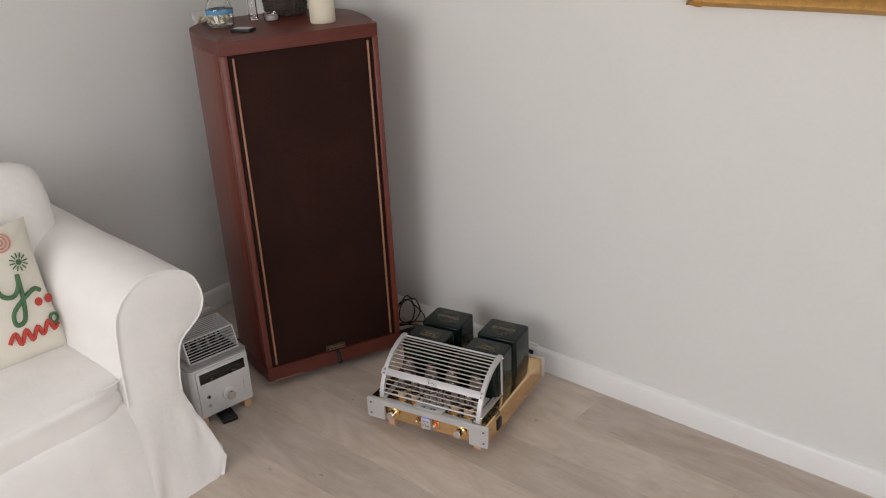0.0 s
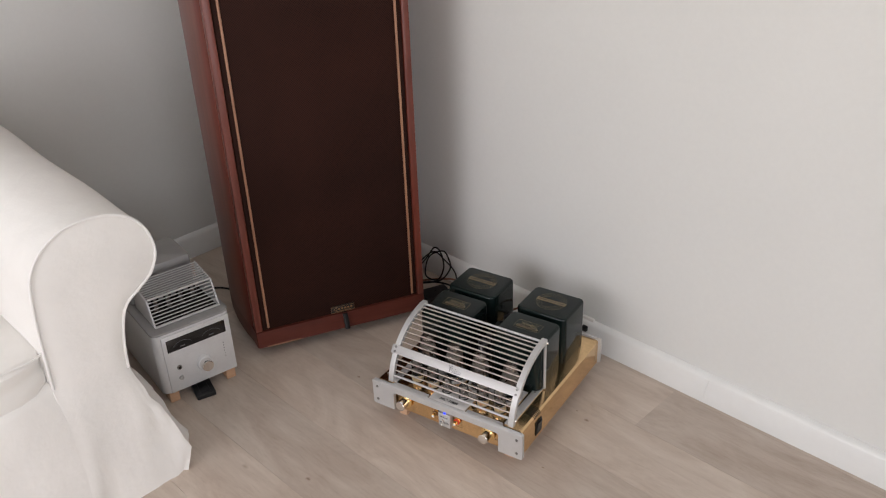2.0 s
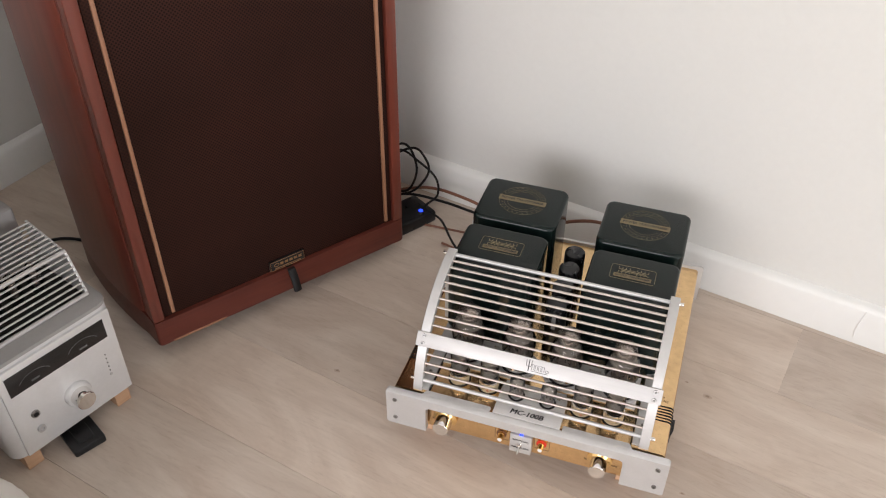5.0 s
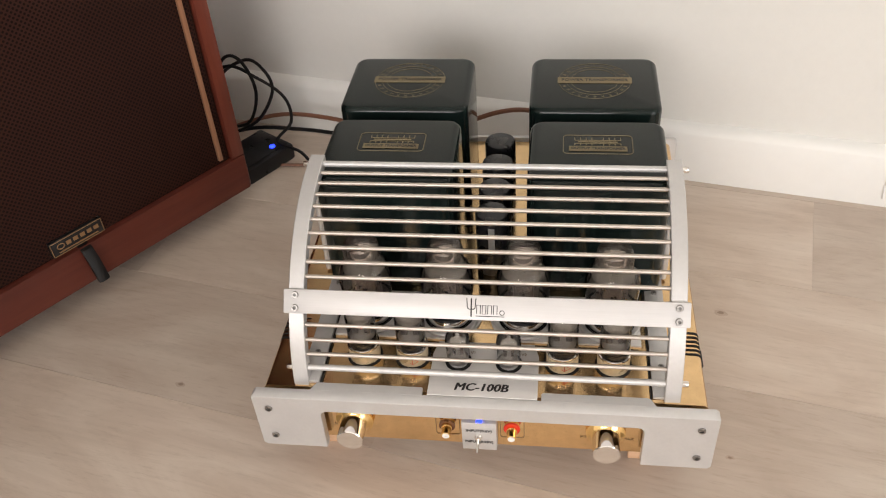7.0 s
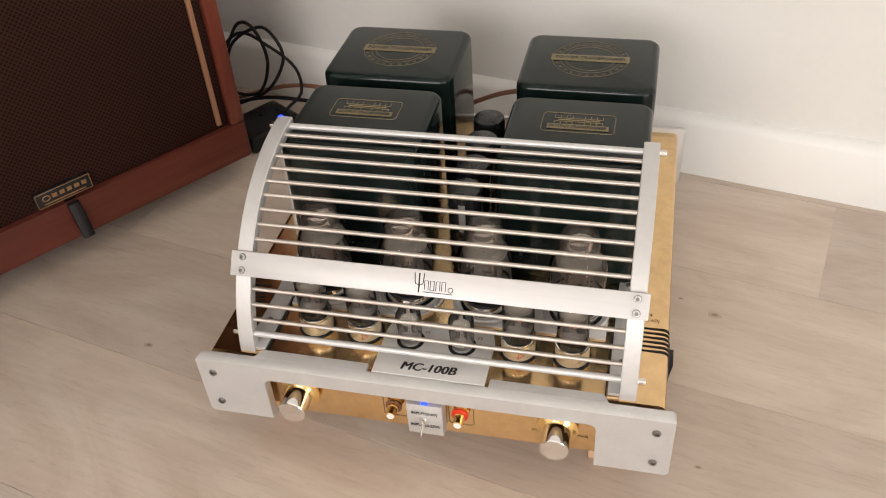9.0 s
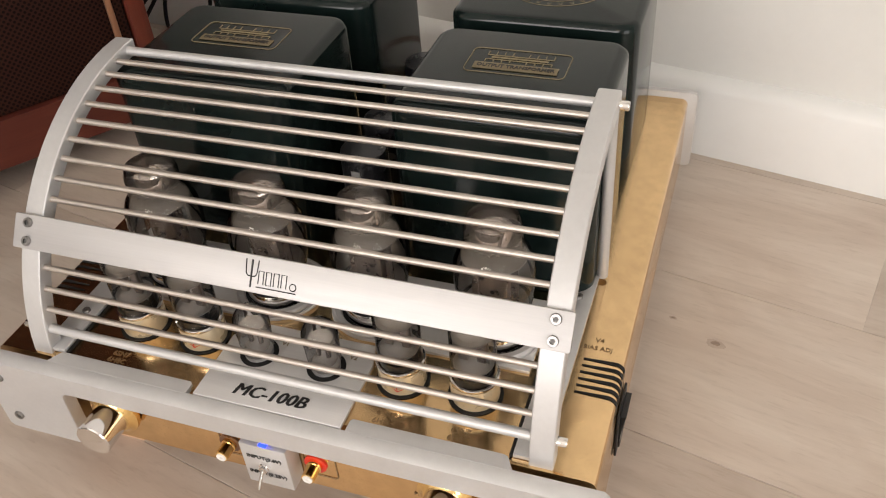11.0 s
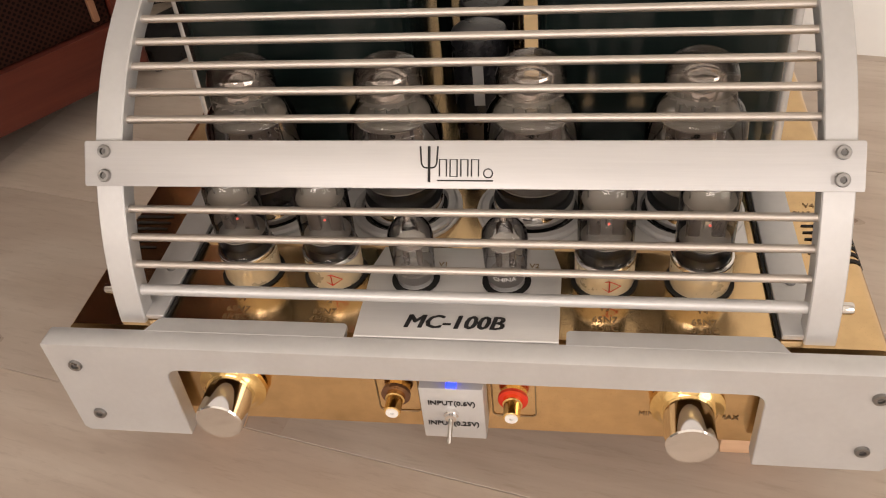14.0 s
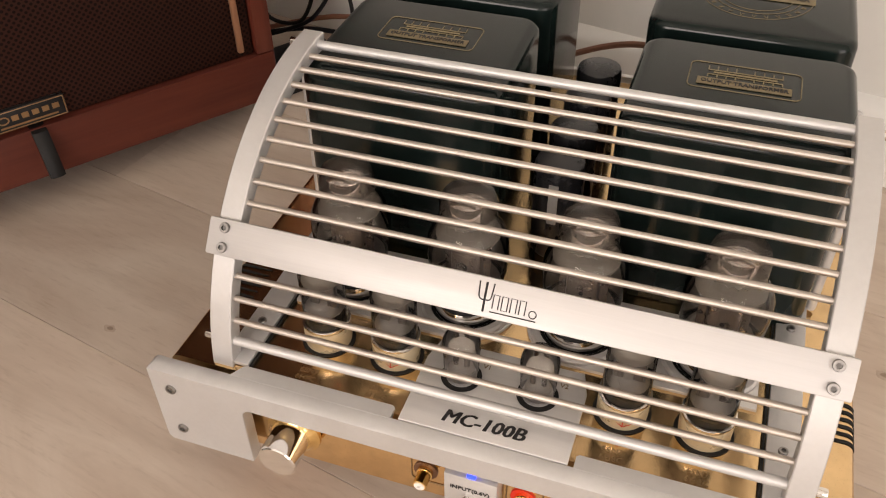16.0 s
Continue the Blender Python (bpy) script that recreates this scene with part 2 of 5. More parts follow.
def mirror_flash():
    """Thin silvery film inside a valve's dome, half see-through."""
    m, t, b, add, link = nodes("thin_silver_flash")
    b.inputs["Base Color"].default_value = (0.62, 0.55, 0.52, 1)
    b.inputs["Metallic"].default_value, b.inputs["Roughness"].default_value = 1.0, 0.045
    clear, mix = add("ShaderNodeBsdfTransparent"), add("ShaderNodeMixShader")
    n = noise_node(t, 90, 3)
    r = ramp(t, n.outputs["Fac"], [(0.35, (0.35, 0.35, 0.35)), (0.65, (0.75, 0.75, 0.75))])
    link(r.outputs[0], mix.inputs[0])
    link(clear.outputs[0], mix.inputs[1])
    link(b.outputs[0], mix.inputs[2])
    link(mix.outputs[0], t.nodes["Material Output"].inputs["Surface"])
    return m


FLASH = mirror_flash()
PORCELAIN = surface("cream_brass_base", (0.60, 0.50, 0.34), 0.3, 0.35, 0.10, 60)
BRONZE = surface("dark_bronze", (0.16, 0.075, 0.04), 0.3, 0.4, 0.15, 60)
RED = surface("red_plastic", (0.62, 0.03, 0.012), 0.35)
WHITE_PLASTIC = surface("white_plastic", (0.8, 0.78, 0.75), 0.4)
BLUE_LED = glow("blue_led", (0.012, 0.035, 1.0), 4.0)
HEATER = glow("glowing_heater", (1.0, 0.16, 0.12), 0.55)
MAHOGANY = wood("mahogany_veneer", (0.110, 0.0225, 0.0135), (0.175, 0.040, 0.0235), 0.38, 2, 0.15)
MAHOGANY_FLAT = wood("mahogany_top_veneer", (0.085, 0.020, 0.0135), (0.135, 0.034, 0.022), 0.42, 0, 0.0, 0.28)
BEADING = wood("pale_beading", (0.27, 0.122, 0.066), (0.39, 0.20, 0.115), 0.4, 2, 0.1)
GRILLE = grille_cloth()
PINE = wood("raw_pine_block", (0.48, 0.28, 0.16), (0.64, 0.42, 0.27), 0.65, 0)
SILVER_PAINT = surface("silver_paint", (0.70, 0.70, 0.70), 0.40, 0.30, 0.05, 25, None, 0.0001)
GREY_PAINT = surface("grey_paint", (0.36, 0.355, 0.35), 0.5, 0.25, 0.06, 25, None, 0.0001)
METER = surface("faint_meter_print", (0.10, 0.10, 0.10), 0.5)
DISPLAY = surface("dark_display", (0.012, 0.011, 0.012), 0.1, 0, 0.2, 30)
SLIPCOVER = fabric("white_cotton_slipcover", (0.86, 0.838, 0.80))
PIPING = fabric("white_piping", (0.85, 0.832, 0.80), 0.02)
PILLOW = fabric("cream_printed_cotton", (0.74, 0.70, 0.60))
GREEN_PRINT = surface("green_print", (0.07, 0.15, 0.07), 0.9)
RED_PRINT = surface("red_print", (0.48, 0.06, 0.04), 0.9)
PINK_PRINT = surface("faded_red_print", (0.62, 0.28, 0.21), 0.9)
GILT = surface("gilded_moulding", (0.46, 0.25, 0.065), 0.36, 0.5, 0.25, 35, None, 0.0012)
CANVAS = surface("muted_canvas", (0.30, 0.28, 0.22), 0.7, 0, 0.4, 5, None, 0.0005)
WAX = surface("ivory_wax", (0.80, 0.73, 0.58), 0.5, 0, 0.04, 12)
WICKER = surface("dark_wicker", (0.060, 0.045, 0.038), 0.6, 0, 0.4, 90, None, 0.0006)
SHELLS = surface("pale_shells", (0.72, 0.62, 0.46), 0.5, 0, 0.25, 60)
BLUE_BAND = surface("blue_ribbon", (0.10, 0.28, 0.46), 0.6)
CABLE = surface("black_cable_rubber", (0.008, 0.0075, 0.0075), 0.5, 0, 0.15, 60, None, 0.0, 0.1, 0.28)
BROWN_CABLE = surface("brown_speaker_cable", (0.20, 0.085, 0.05), 0.4)
WINDOW_FRAME = surface("white_window_frame", (0.8, 0.8, 0.79), 0.35)


# ---------------- mesh helpers ----------------
def box(bm, x0, x1, y0, y1, z0, z1, bevel=0.0, seg=2):
    ret = bmesh.ops.create_cube(bm, size=1.0, matrix=Matrix.LocRotScale(((x0 + x1) / 2, (y0 + y1) / 2, (z0 + z1) / 2), None, (x1 - x0, y1 - y0, z1 - z0)))
    if bevel:
        edges = list({e for v in ret["verts"] for e in v.link_edges})
        bmesh.ops.bevel(bm, geom=edges, offset=bevel, segments=seg, affect="EDGES", profile=0.5)
    return bm


def cube(*a, **k):
    return box(bmesh.new(), *a, **k)


def lathe(bm, profile, seg=28, m=Matrix.Identity(4), cap=False):
    """Turns (radius, height) pairs about z."""
    rings = []
    for r, z in profile:
        if r < 1e-6:
            rings.append([bm.verts.new(m @ Vector((0, 0, z)))])
        else:
            rings.append([bm.verts.new(m @ Vector((r * math.cos(2 * math.pi * k / seg), r * math.sin(2 * math.pi * k / seg), z))) for k in range(seg)])
    for a, b in zip(rings, rings[1:]):
        for k in range(seg):
            n = (k + 1) % seg
            if len(a) == 1 and len(b) == 1:
                continue
            if len(a) == 1:
                bm.faces.new((a[0], b[n], b[k]))
            elif len(b) == 1:
                bm.faces.new((a[k], a[n], b[0]))
            else:
                bm.faces.new((a[k], a[n], b[n], b[k]))
    if cap:
        for ring, flip in ((rings[0], True), (rings[-1], False)):
            if len(ring) > 1:
                bm.faces.new(ring[::-1] if flip else ring)
    return bm


def turned(profile, seg=28, m=Matrix.Identity(4), cap=True):
    return lathe(bmesh.new(), profile, seg, m, cap)


def sweep(bm, points, radius, seg=8, closed=False):
    """A round cord through the points."""
    pts = [Vector(p) for p in points]
    rings, up = [], Vector((0, 0, 1))
    for k, p in enumerate(pts):
        a = pts[k - 1] if k or closed else p
        b = pts[(k + 1) % len(pts)] if k < len(pts) - 1 or closed else p
        d = (b - a).normalized()
        side = d.cross(up)
        if side.length < 0.05:
            side = d.cross(Vector((1, 0, 0)))
        side.normalize()
        top = side.cross(d)
        up = top if k else up
        rings.append([bm.verts.new(p + radius * (math.cos(2 * math.pi * i / seg) * side + math.sin(2 * math.pi * i / seg) * top)) for i in range(seg)])
    pairs = list(zip(rings, rings[1:])) + ([(rings[-1], rings[0])] if closed else [])
    for a, b in pairs:
        for i in range(seg):
            n = (i + 1) % seg
            bm.faces.new((a[i], a[n], b[n], b[i]))
    if not closed:
        bm.faces.new(rings[0][::-1])
        bm.faces.new(rings[-1])
    return bm


def cord(points, radius, seg=8, closed=False, smooth=6):
    """A cord through control points, rounded by a Catmull-Rom spline."""
    p = [Vector(q) for q in points]
    out, n = [], len(p)
    for k in range(n if closed else n - 1):
        a, b, c, d = (p[(k - 1) % n] if closed or k else p[0]), p[k], p[(k + 1) % n], (p[(k + 2) % n] if closed or k + 2 < n else p[-1])
        for i in range(smooth):
            t = i / smooth
            out.append(0.5 * ((2 * b) + (c - a) * t + (2 * a - 5 * b + 4 * c - d) * t * t + (3 * b - a - 3 * c + d) * t ** 3))
    if not closed:
        out.append(p[-1])
    return sweep(bmesh.new(), out, radius, seg, closed)


def prism(bm, outline, depth, m=Matrix.Identity(4), bevel=0.0, seg=2):
    """Extrudes a flat outline of (x, y) by depth along z, placed by m."""
    low = [bm.verts.new(m @ Vector((x, y, 0))) for x, y in outline]
    high = [bm.verts.new(m @ Vector((x, y, depth))) for x, y in outline]
    n = len(outline)
    caps = [bm.faces.new(low[::-1]), bm.faces.new(high)]
    for k in range(n):
        bm.faces.new((low[k], low[(k + 1) % n], high[(k + 1) % n], high[k]))
    if bevel:
        edges = list({e for f in caps for e in f.edges})
        bmesh.ops.bevel(bm, geom=edges, offset=bevel, segments=seg, affect="EDGES", profile=0.5)
    return bm


def rounded(x0, x1, y0, y1, r, n=5):
    out = []
    for cx, cy, a in ((x1 - r, y1 - r, 0), (x0 + r, y1 - r, 90), (x0 + r, y0 + r, 180), (x1 - r, y0 + r, 270)):
        out += [(cx + r * math.cos(radians(a + 90 * k / n)), cy + r * math.sin(radians(a + 90 * k / n))) for k in range(n + 1)]
    return out


FRONT = pose(0, 0, 0, 90)  # lays a flat outline (x, z) upright, facing -y


def mesh_of(bm, name, material, angle=35):
    bmesh.ops.recalc_face_normals(bm, faces=bm.faces)
    me = bpy.data.meshes.new(name)
    bm.to_mesh(me)
    bm.free()
    me.materials.append(material)
    for p in me.polygons:
        p.use_smooth = True
    me.set_sharp_from_angle(angle=radians(angle))
    return me


def part(name, bm, material, parent, label="", m=None):
    ob = new(name, mesh_of(bm, name, material))
    ob.parent = parent
    if m is not None:
        ob.matrix_local = m
    if label:
        ob["label"] = label
    return ob


def thing(name, m, label, category, group=""):
    ob = new(name)
    ob.empty_display_size = 0.05
    ob.matrix_world = m
    return tagged(ob, label, category, group)


def single(name, bm, material, m, label, category, group="", kind=""):
    ob = new(name, mesh_of(bm, name, material))
    ob.matrix_world = m
    return tagged(ob, label, category, group, kind)


def writing(text, size, m, shear=0.0, bold=0.0, depth=0.00015, squeeze=1.0):
    """Lettering in the built-in font as a bmesh, centred on m, reading along its x."""
    cu = bpy.data.curves.new("lettering", "FONT")
    cu.body, cu.size, cu.shear, cu.offset, cu.extrude = text, size, shear, bold, depth
    cu.align_x, cu.align_y, cu.resolution_u = "CENTER", "CENTER", 2
    ob = bpy.data.objects.new("lettering", cu)
    me = bpy.data.meshes.new_from_object(ob)
    bm = bmesh.new()
    bm.from_mesh(me)
    bm.transform(m @ Matrix.Diagonal((squeeze, 1, 1, 1)))
    bpy.data.objects.remove(ob)
    bpy.data.curves.remove(cu)
    bpy.data.meshes.remove(me)
    return bm


# ---------------- the room ----------------
def structure(name, bm, material, label, category):
    return single(name, bm, material, ROOM, label, category, "", "structure")


T = 0.15
floor = structure("floor", cube(WALL_S - T, FAR_S + T, NEAR_R - T, WALL_R + T, -0.08, -0.004), JOINT, "pale oak laminate floor in long staggered boards", "floor")
structure("wall_north", cube(WALL_S - T, FAR_S + T, WALL_R, WALL_R + T, -0.08, CEIL), PLASTER, "plain white painted wall behind the amplifier", "wall")
structure("wall_west", cube(WALL_S - T, WALL_S, NEAR_R, WALL_R, -0.08, CEIL), PLASTER, "plain white painted wall behind the sofa", "wall")
DOOR = (-3.0, -0.7, 0.1, 2.15)
REAR = (-0.75, 1.25, 0.82, 2.08)
bm = bmesh.new()
box(bm, FAR_S, FAR_S + T, NEAR_R, DOOR[0], -0.08, CEIL)
box(bm, FAR_S, FAR_S + T, DOOR[1], WALL_R, -0.08, CEIL)
box(bm, FAR_S, FAR_S + T, DOOR[0], DOOR[1], DOOR[3], CEIL)
box(bm, FAR_S, FAR_S + T, DOOR[0], DOOR[1], -0.08, DOOR[2])
structure("wall_east", bm, PLASTER, "white painted wall with the garden doors", "wall")
bm = bmesh.new()
box(bm, WALL_S - T, REAR[0], NEAR_R - T, NEAR_R, -0.08, CEIL)
box(bm, REAR[1], FAR_S + T, NEAR_R - T, NEAR_R, -0.08, CEIL)
box(bm, REAR[0], REAR[1], NEAR_R - T, NEAR_R, REAR[3], CEIL)
box(bm, REAR[0], REAR[1], NEAR_R - T, NEAR_R, -0.08, REAR[2])
structure("wall_south", bm, PLASTER, "white painted wall with a window", "wall")
structure("ceiling", cube(WALL_S - T, FAR_S + T, NEAR_R - T, WALL_R + T, CEIL, CEIL + 0.12), CEILING, "plain white ceiling", "ceiling")


def skirting(name, outline, length, m, label):
    bm = prism(bmesh.new(), outline, length, m)
    return structure(name, bm, SKIRTING, label, "baseboard")


PROFILE = [(0, 0), (0.016, 0), (0.016, 0.068), (0.012, 0.074), (0.006, 0.078), (0.0, 0.079)]
# outline (out, up); extruded along the wall
north = skirting("baseboard_north", PROFILE, FAR_S - WALL_S - 0.016, Matrix(((0, 0, 1, WALL_S + 0.016), (-1, 0, 0, WALL_R), (0, 1, 0, 0), (0, 0, 0, 1))), "white painted baseboard along the wall")
bm = sweep(bmesh.new(), [(0.356, WALL_R - 0.0165, 0.012), (0.354, WALL_R - 0.0168, 0.030), (0.357, WALL_R - 0.0166, 0.052), (0.360, WALL_R - 0.0150, 0.070)], 0.0013, 6)
part("filler_bead", bm, SKIRTING, north, "ridge of filler over a joint")
skirting("baseboard_west", PROFILE, WALL_R - NEAR_R, Matrix(((1, 0, 0, WALL_S), (0, 0, 1, NEAR_R), (0, 1, 0, 0), (0, 0, 0, 1))), "white painted baseboard behind the speaker")


def window(name, m, width, height, label):
    ob = tagged(thing(name, m, label, "window"), kind="structure")
    for n, (x0, x1, z0, z1) in enumerate(((0, 0.07, 0, height), (width - 0.07, width, 0, height), (0.07, width - 0.07, 0, 0.07), (0.07, width - 0.07, height - 0.07, height), (width / 2 - 0.04, width / 2 + 0.04, 0.07, height - 0.07))):
        part("frame", cube(x0, x1, 0, 0.07, z0, z1, bevel=0.006), WINDOW_FRAME, ob)
    return ob


window("window_1", ROOM @ pose(FAR_S + 0.03, DOOR[0], DOOR[2], 0, 0, 90) @ pose(0, -0.07, 0), DOOR[1] - DOOR[0], DOOR[3] - DOOR[2], "white framed garden doors")
window("window_2", ROOM @ pose(REAR[0], NEAR_R - 0.1, REAR[2]), REAR[1] - REAR[0], REAR[3] - REAR[2], "white framed window")


# ---------------- the big amplifier ----------------
AMP_DECK = 0.096
amp = thing("tube_amplifier", pose(0, 0.2, 0.012), "large valve amplifier with gold chassis and silver tube cage", "amplifier")


def apart(name, bm, material, label="", parent=None):
    """A part of the amplifier, built at its true place."""
    if parent is None:
        bm.transform(Matrix.Translation((0, -0.2, 0)))
        return part(name, bm, material, amp, label)
    return part(name, bm, material, parent, label)


# chassis and the wooden blocks that it stands on
CW, FOLD = 0.1905, 0.0055
section = [(-CW, 0.03), (CW, 0.03)] + [(side * (CW - FOLD + FOLD * math.cos(radians(a))), AMP_DECK - FOLD + FOLD * math.sin(radians(a))) for side, turn in ((1, range(0, 91, 15)), (-1, range(90, -1, -15))) for a in turn]
bm = prism(bmesh.new(), section, 0.392, FRONT @ pose(0, 0, -0.406))
chassis = apart("chassis", bm, BRASS, "mirror-bright gold sheet metal chassis")
for x in (-0.1435, 0.144):
    for y in (0.038, 0.35):
        apart("foot", cube(x - 0.011, x + 0.011, y, y + 0.035, -0.012, 0.0295, bevel=0.0008), PINE, "raw wooden block")

# front plate with its window and the two lips on top
arc = [(0.139 - 0.006 * (1 - math.sin(radians(a))), 0.0795 - 0.006 * (1 - math.cos(radians(a)))) for a in (90, 60, 30, 0)]
U = [(-0.1985, 0.0330), (-0.1955, 0.0300), (-0.139, 0.0300)] + [(-x, z) for x, z in arc] + [(x, z) for x, z in arc[::-1]] + [(0.139, 0.0300), (0.1955, 0.0300), (0.1985, 0.0330), (0.1985, 0.095), (0.1955, 0.098), (-0.1955, 0.098), (-0.1985, 0.095)]
bm = prism(bmesh.new(), U, 0.0095, FRONT @ pose(0, 0, -0.0095))
top_front = [e for e in bm.edges if all(v.co.y < 1e-5 and v.co.z > 0.0978 for v in e.verts)]
bmesh.ops.bevel(bm, geom=top_front, offset=0.0042, segments=1, affect="EDGES", profile=0.5)
rim = [e for e in bm.edges if e.is_manifold and e.calc_face_angle() > 0.7]
bmesh.ops.bevel(bm, geom=rim, offset=0.0005, segments=1, affect="EDGES")
plate = apart("front_plate", bm, SATIN, "thick brushed silver front plate")
for side in (-1, 1):
    e = 0.0525 if side > 0 else 0.0490
    L = [(e, 0.0086), (0.1475, 0.0086), (0.146, 0.0112), (0.143, 0.0165), (0.1405, 0.0175), (e + 0.0015, 0.0175), (e, 0.0162)]
    bm = prism(bmesh.new(), [(side * x, y) for x, y in (L if side > 0 else L[::-1])], 0.0037, pose(0, 0, 0.0945))
    apart("lip", bm, SATIN)
bm = prism(bmesh.new(), rounded(-0.198, 0.198, 0.03, 0.1015, 0.004), 0.005, FRONT @ pose(0, 0, -0.4115), bevel=0.0008)
apart("rear_plate", bm, SATIN, "silver rear panel")


def screw(name, m, r, parent=None):
    """A socket-head screw, seen from its head, along local z."""
    bm = turned([(r, 0), (r, r * 0.45), (r * 0.9, r * 0.62), (r * 0.5, r * 0.62), (r * 0.46, r * 0.2), (0, r * 0.2)], 16, m, cap=False)
    k = apart(name, bm, STEEL)
    # darker disc in the socket, its shade put into the colour
    part("hex_recess_shade", turned([(r * 0.42, r * 0.3), (r * 0.42, r * 0.36)], 6, Matrix.Translation((0, -0.2, 0)) @ m), RECESS, k)
    return k


for x in (-0.185, 0.185):
    for z in (0.0812, 0.045):
        screw("screw", pose(x, 0.0005, z, 90), 0.0034)

# knobs
for x in (-0.1125, 0.1082):
    bm = turned([(0.0110, 0), (0.0160, 0.001), (0.0172, 0.0030), (0.0170, 0.0052), (0.0148, 0.0060), (0.0135, 0.0076), (0.0124, 0.0085)], 32, pose(x, 0.014, 0.059, 90))
    k = apart("knob", bm, GOLD, "gold knob collar")
    bm = turned([(0.0115, 0.008), (0.0117, 0.0268), (0.0111, 0.0276), (0, 0.0276)], 32, pose(x, 0.014 - 0.2, 0.059, 90), cap=False)
    part("knob_cap", bm, CHROME, k, "polished chrome cylinder")
# phono sockets
for x, ring, lab in ((-0.0295, BRONZE, "dark bronze"), (0.0275, RED, "red")):
    m = pose(x, 0.014, 0.058, 90)
    bm = turned([(0.0062, 0.0), (0.0062, 0.003)], 6, m)
    lathe(bm, [(0.0048, 0.003), (0.0048, 0.0075), (0.0041, 0.0078), (0.0041, 0.0155), (0.0036, 0.0158), (0.003, 0.0155)], 20, m)
    k = apart("phono_socket", bm, GOLD, "gold plated phono socket")
    mm = pose(x, 0.014 - 0.2, 0.058, 90)
    part("colour_ring", turned([(0.0072, 0.0032), (0.0072, 0.005), (0.0049, 0.005)], 24, mm), ring, k, lab + " ring")
    part("insulator", turned([(0.0031, 0.0150), (0.0031, 0.0162), (0.0011, 0.0162), (0.0011, 0.013)], 16, mm), WHITE_PLASTIC, k)
    bm = bmesh.new()
    path = [(px, 0.0136, pz) for px, pz in rounded(x - 0.0105, x + 0.0105, 0.041, 0.0735, 0.0025)]
    sweep(bm, path, 0.00035, 4, True)
    apart("printed_frame", bm, BROWN_INK)
# input switch
switch = apart("switch_plate", cube(-0.0155, 0.0148, 0.0005, 0.0135, 0.0385, 0.0745, bevel=0.0006), SATIN, "silver switch plate")
m = pose(-0.001, 0.0005 - 0.2, 0.0575, 90)
bm = turned([(0.0036, 0), (0.0036, 0.002)], 6, m)
lathe(bm, [(0.0028, 0.002), (0.0028, 0.0038), (0, 0.0042)], 16, m)
part("switch_nut", bm, CHROME, switch)
bm = bmesh.new()
sweep(bm, [(-0.001, -0.203, 0.0575), (-0.0013, -0.2072, 0.0527), (-0.0017, -0.2098, 0.0480)], 0.0012, 8)
part("toggle", bm, CHROME, switch)
for z, s in ((0.0645, "INPUT(0.6V)"), (0.0497, "INPUT(0.25V)")):
    part("lettering", writing(s, 0.0042, pose(-0.0005, 0.0002 - 0.2, z, 90), 0, 0.00008, squeeze=1.02), INK, switch)
apart("power_light", cube(-0.0026, 0.0022, 0.0010, 0.0060, 0.0742, 0.0759, bevel=0.0003), BLUE_LED, "blue power light")
for x, s in ((0.0905, "MIN"), (0.1285, "MAX"), (-0.1295, "MIN")):
    apart("lettering", writing(s, 0.0042, pose(x, 0.0137, 0.047, 90)), BROWN_INK)
for x, s in ((-0.0295, "L"), (0.0275, "R")):
    apart("lettering", writing(s, 0.0042, pose(x, 0.0137, 0.0715, 90)), BROWN_INK)

# name plate and the silver plate under the power tubes
bm = prism(bmesh.new(), [(-0.0448, 0.0098), (0.0492, 0.0098), (0.0492, 0.058), (0.045, 0.073), (-0.041, 0.073), (-0.0448, 0.058)], 0.0025, pose(0, 0, AMP_DECK), bevel=0.0004)
apart("name_plate", bm, PLATE, "brushed silver name plate")
bm = bmesh.new()
for n, dx in enumerate((-0.0004, -0.0001, 0.0002, 0.0005)):
    one = writing("MC-100B", 0.0120, pose(0.0006 + dx, 0.0195, AMP_DECK + 0.0028 + 0.00003 * n), 0.22, 0.0, 0.0001, squeeze=1.0)
    me = bpy.data.meshes.new("stroke")
    one.to_mesh(me)
    one.free()
    bm.from_mesh(me)
    bpy.data.meshes.remove(me)
apart("lettering", bm, INK, "bold black model lettering")
for side, cx in ((-1, -0.0355), (1, 0.0335)):
    bow = [(cx - side * 0.0305 * math.cos(radians(a)), 0.1075 + 0.0305 * math.sin(radians(a))) for a in range(-90, 91, 10)]
    outline = bow + [(side * 0.139, 0.138), (side * 0.139, 0.077)]
    bm = prism(bmesh.new(), outline, 0.0022, pose(0, 0, AMP_DECK), bevel=0.0004)
    apart("tube_plate", bm, PLATE, "satin silver plate round the power tubes")


def ring_shade(x, y, r, z=AMP_DECK):
    # flat dark ring: the shade of the sunken socket, put on as colour
    bm = turned([(r + 0.0012, 0.0003), (r + 0.0012, 0.0008), (r - 0.0030, 0.0008)], 28, pose(x, y, z), cap=False)
    return apart("socket_shade_ring", bm, SHADE_BLACK)


def shell(profile, wall):
    """A glass envelope with an outer and an inner skin, open at its foot."""
    inner = [(max(r - wall, 0), z - (wall if r < 1e-6 else 0)) for r, z in profile][::-1]
    return profile + inner


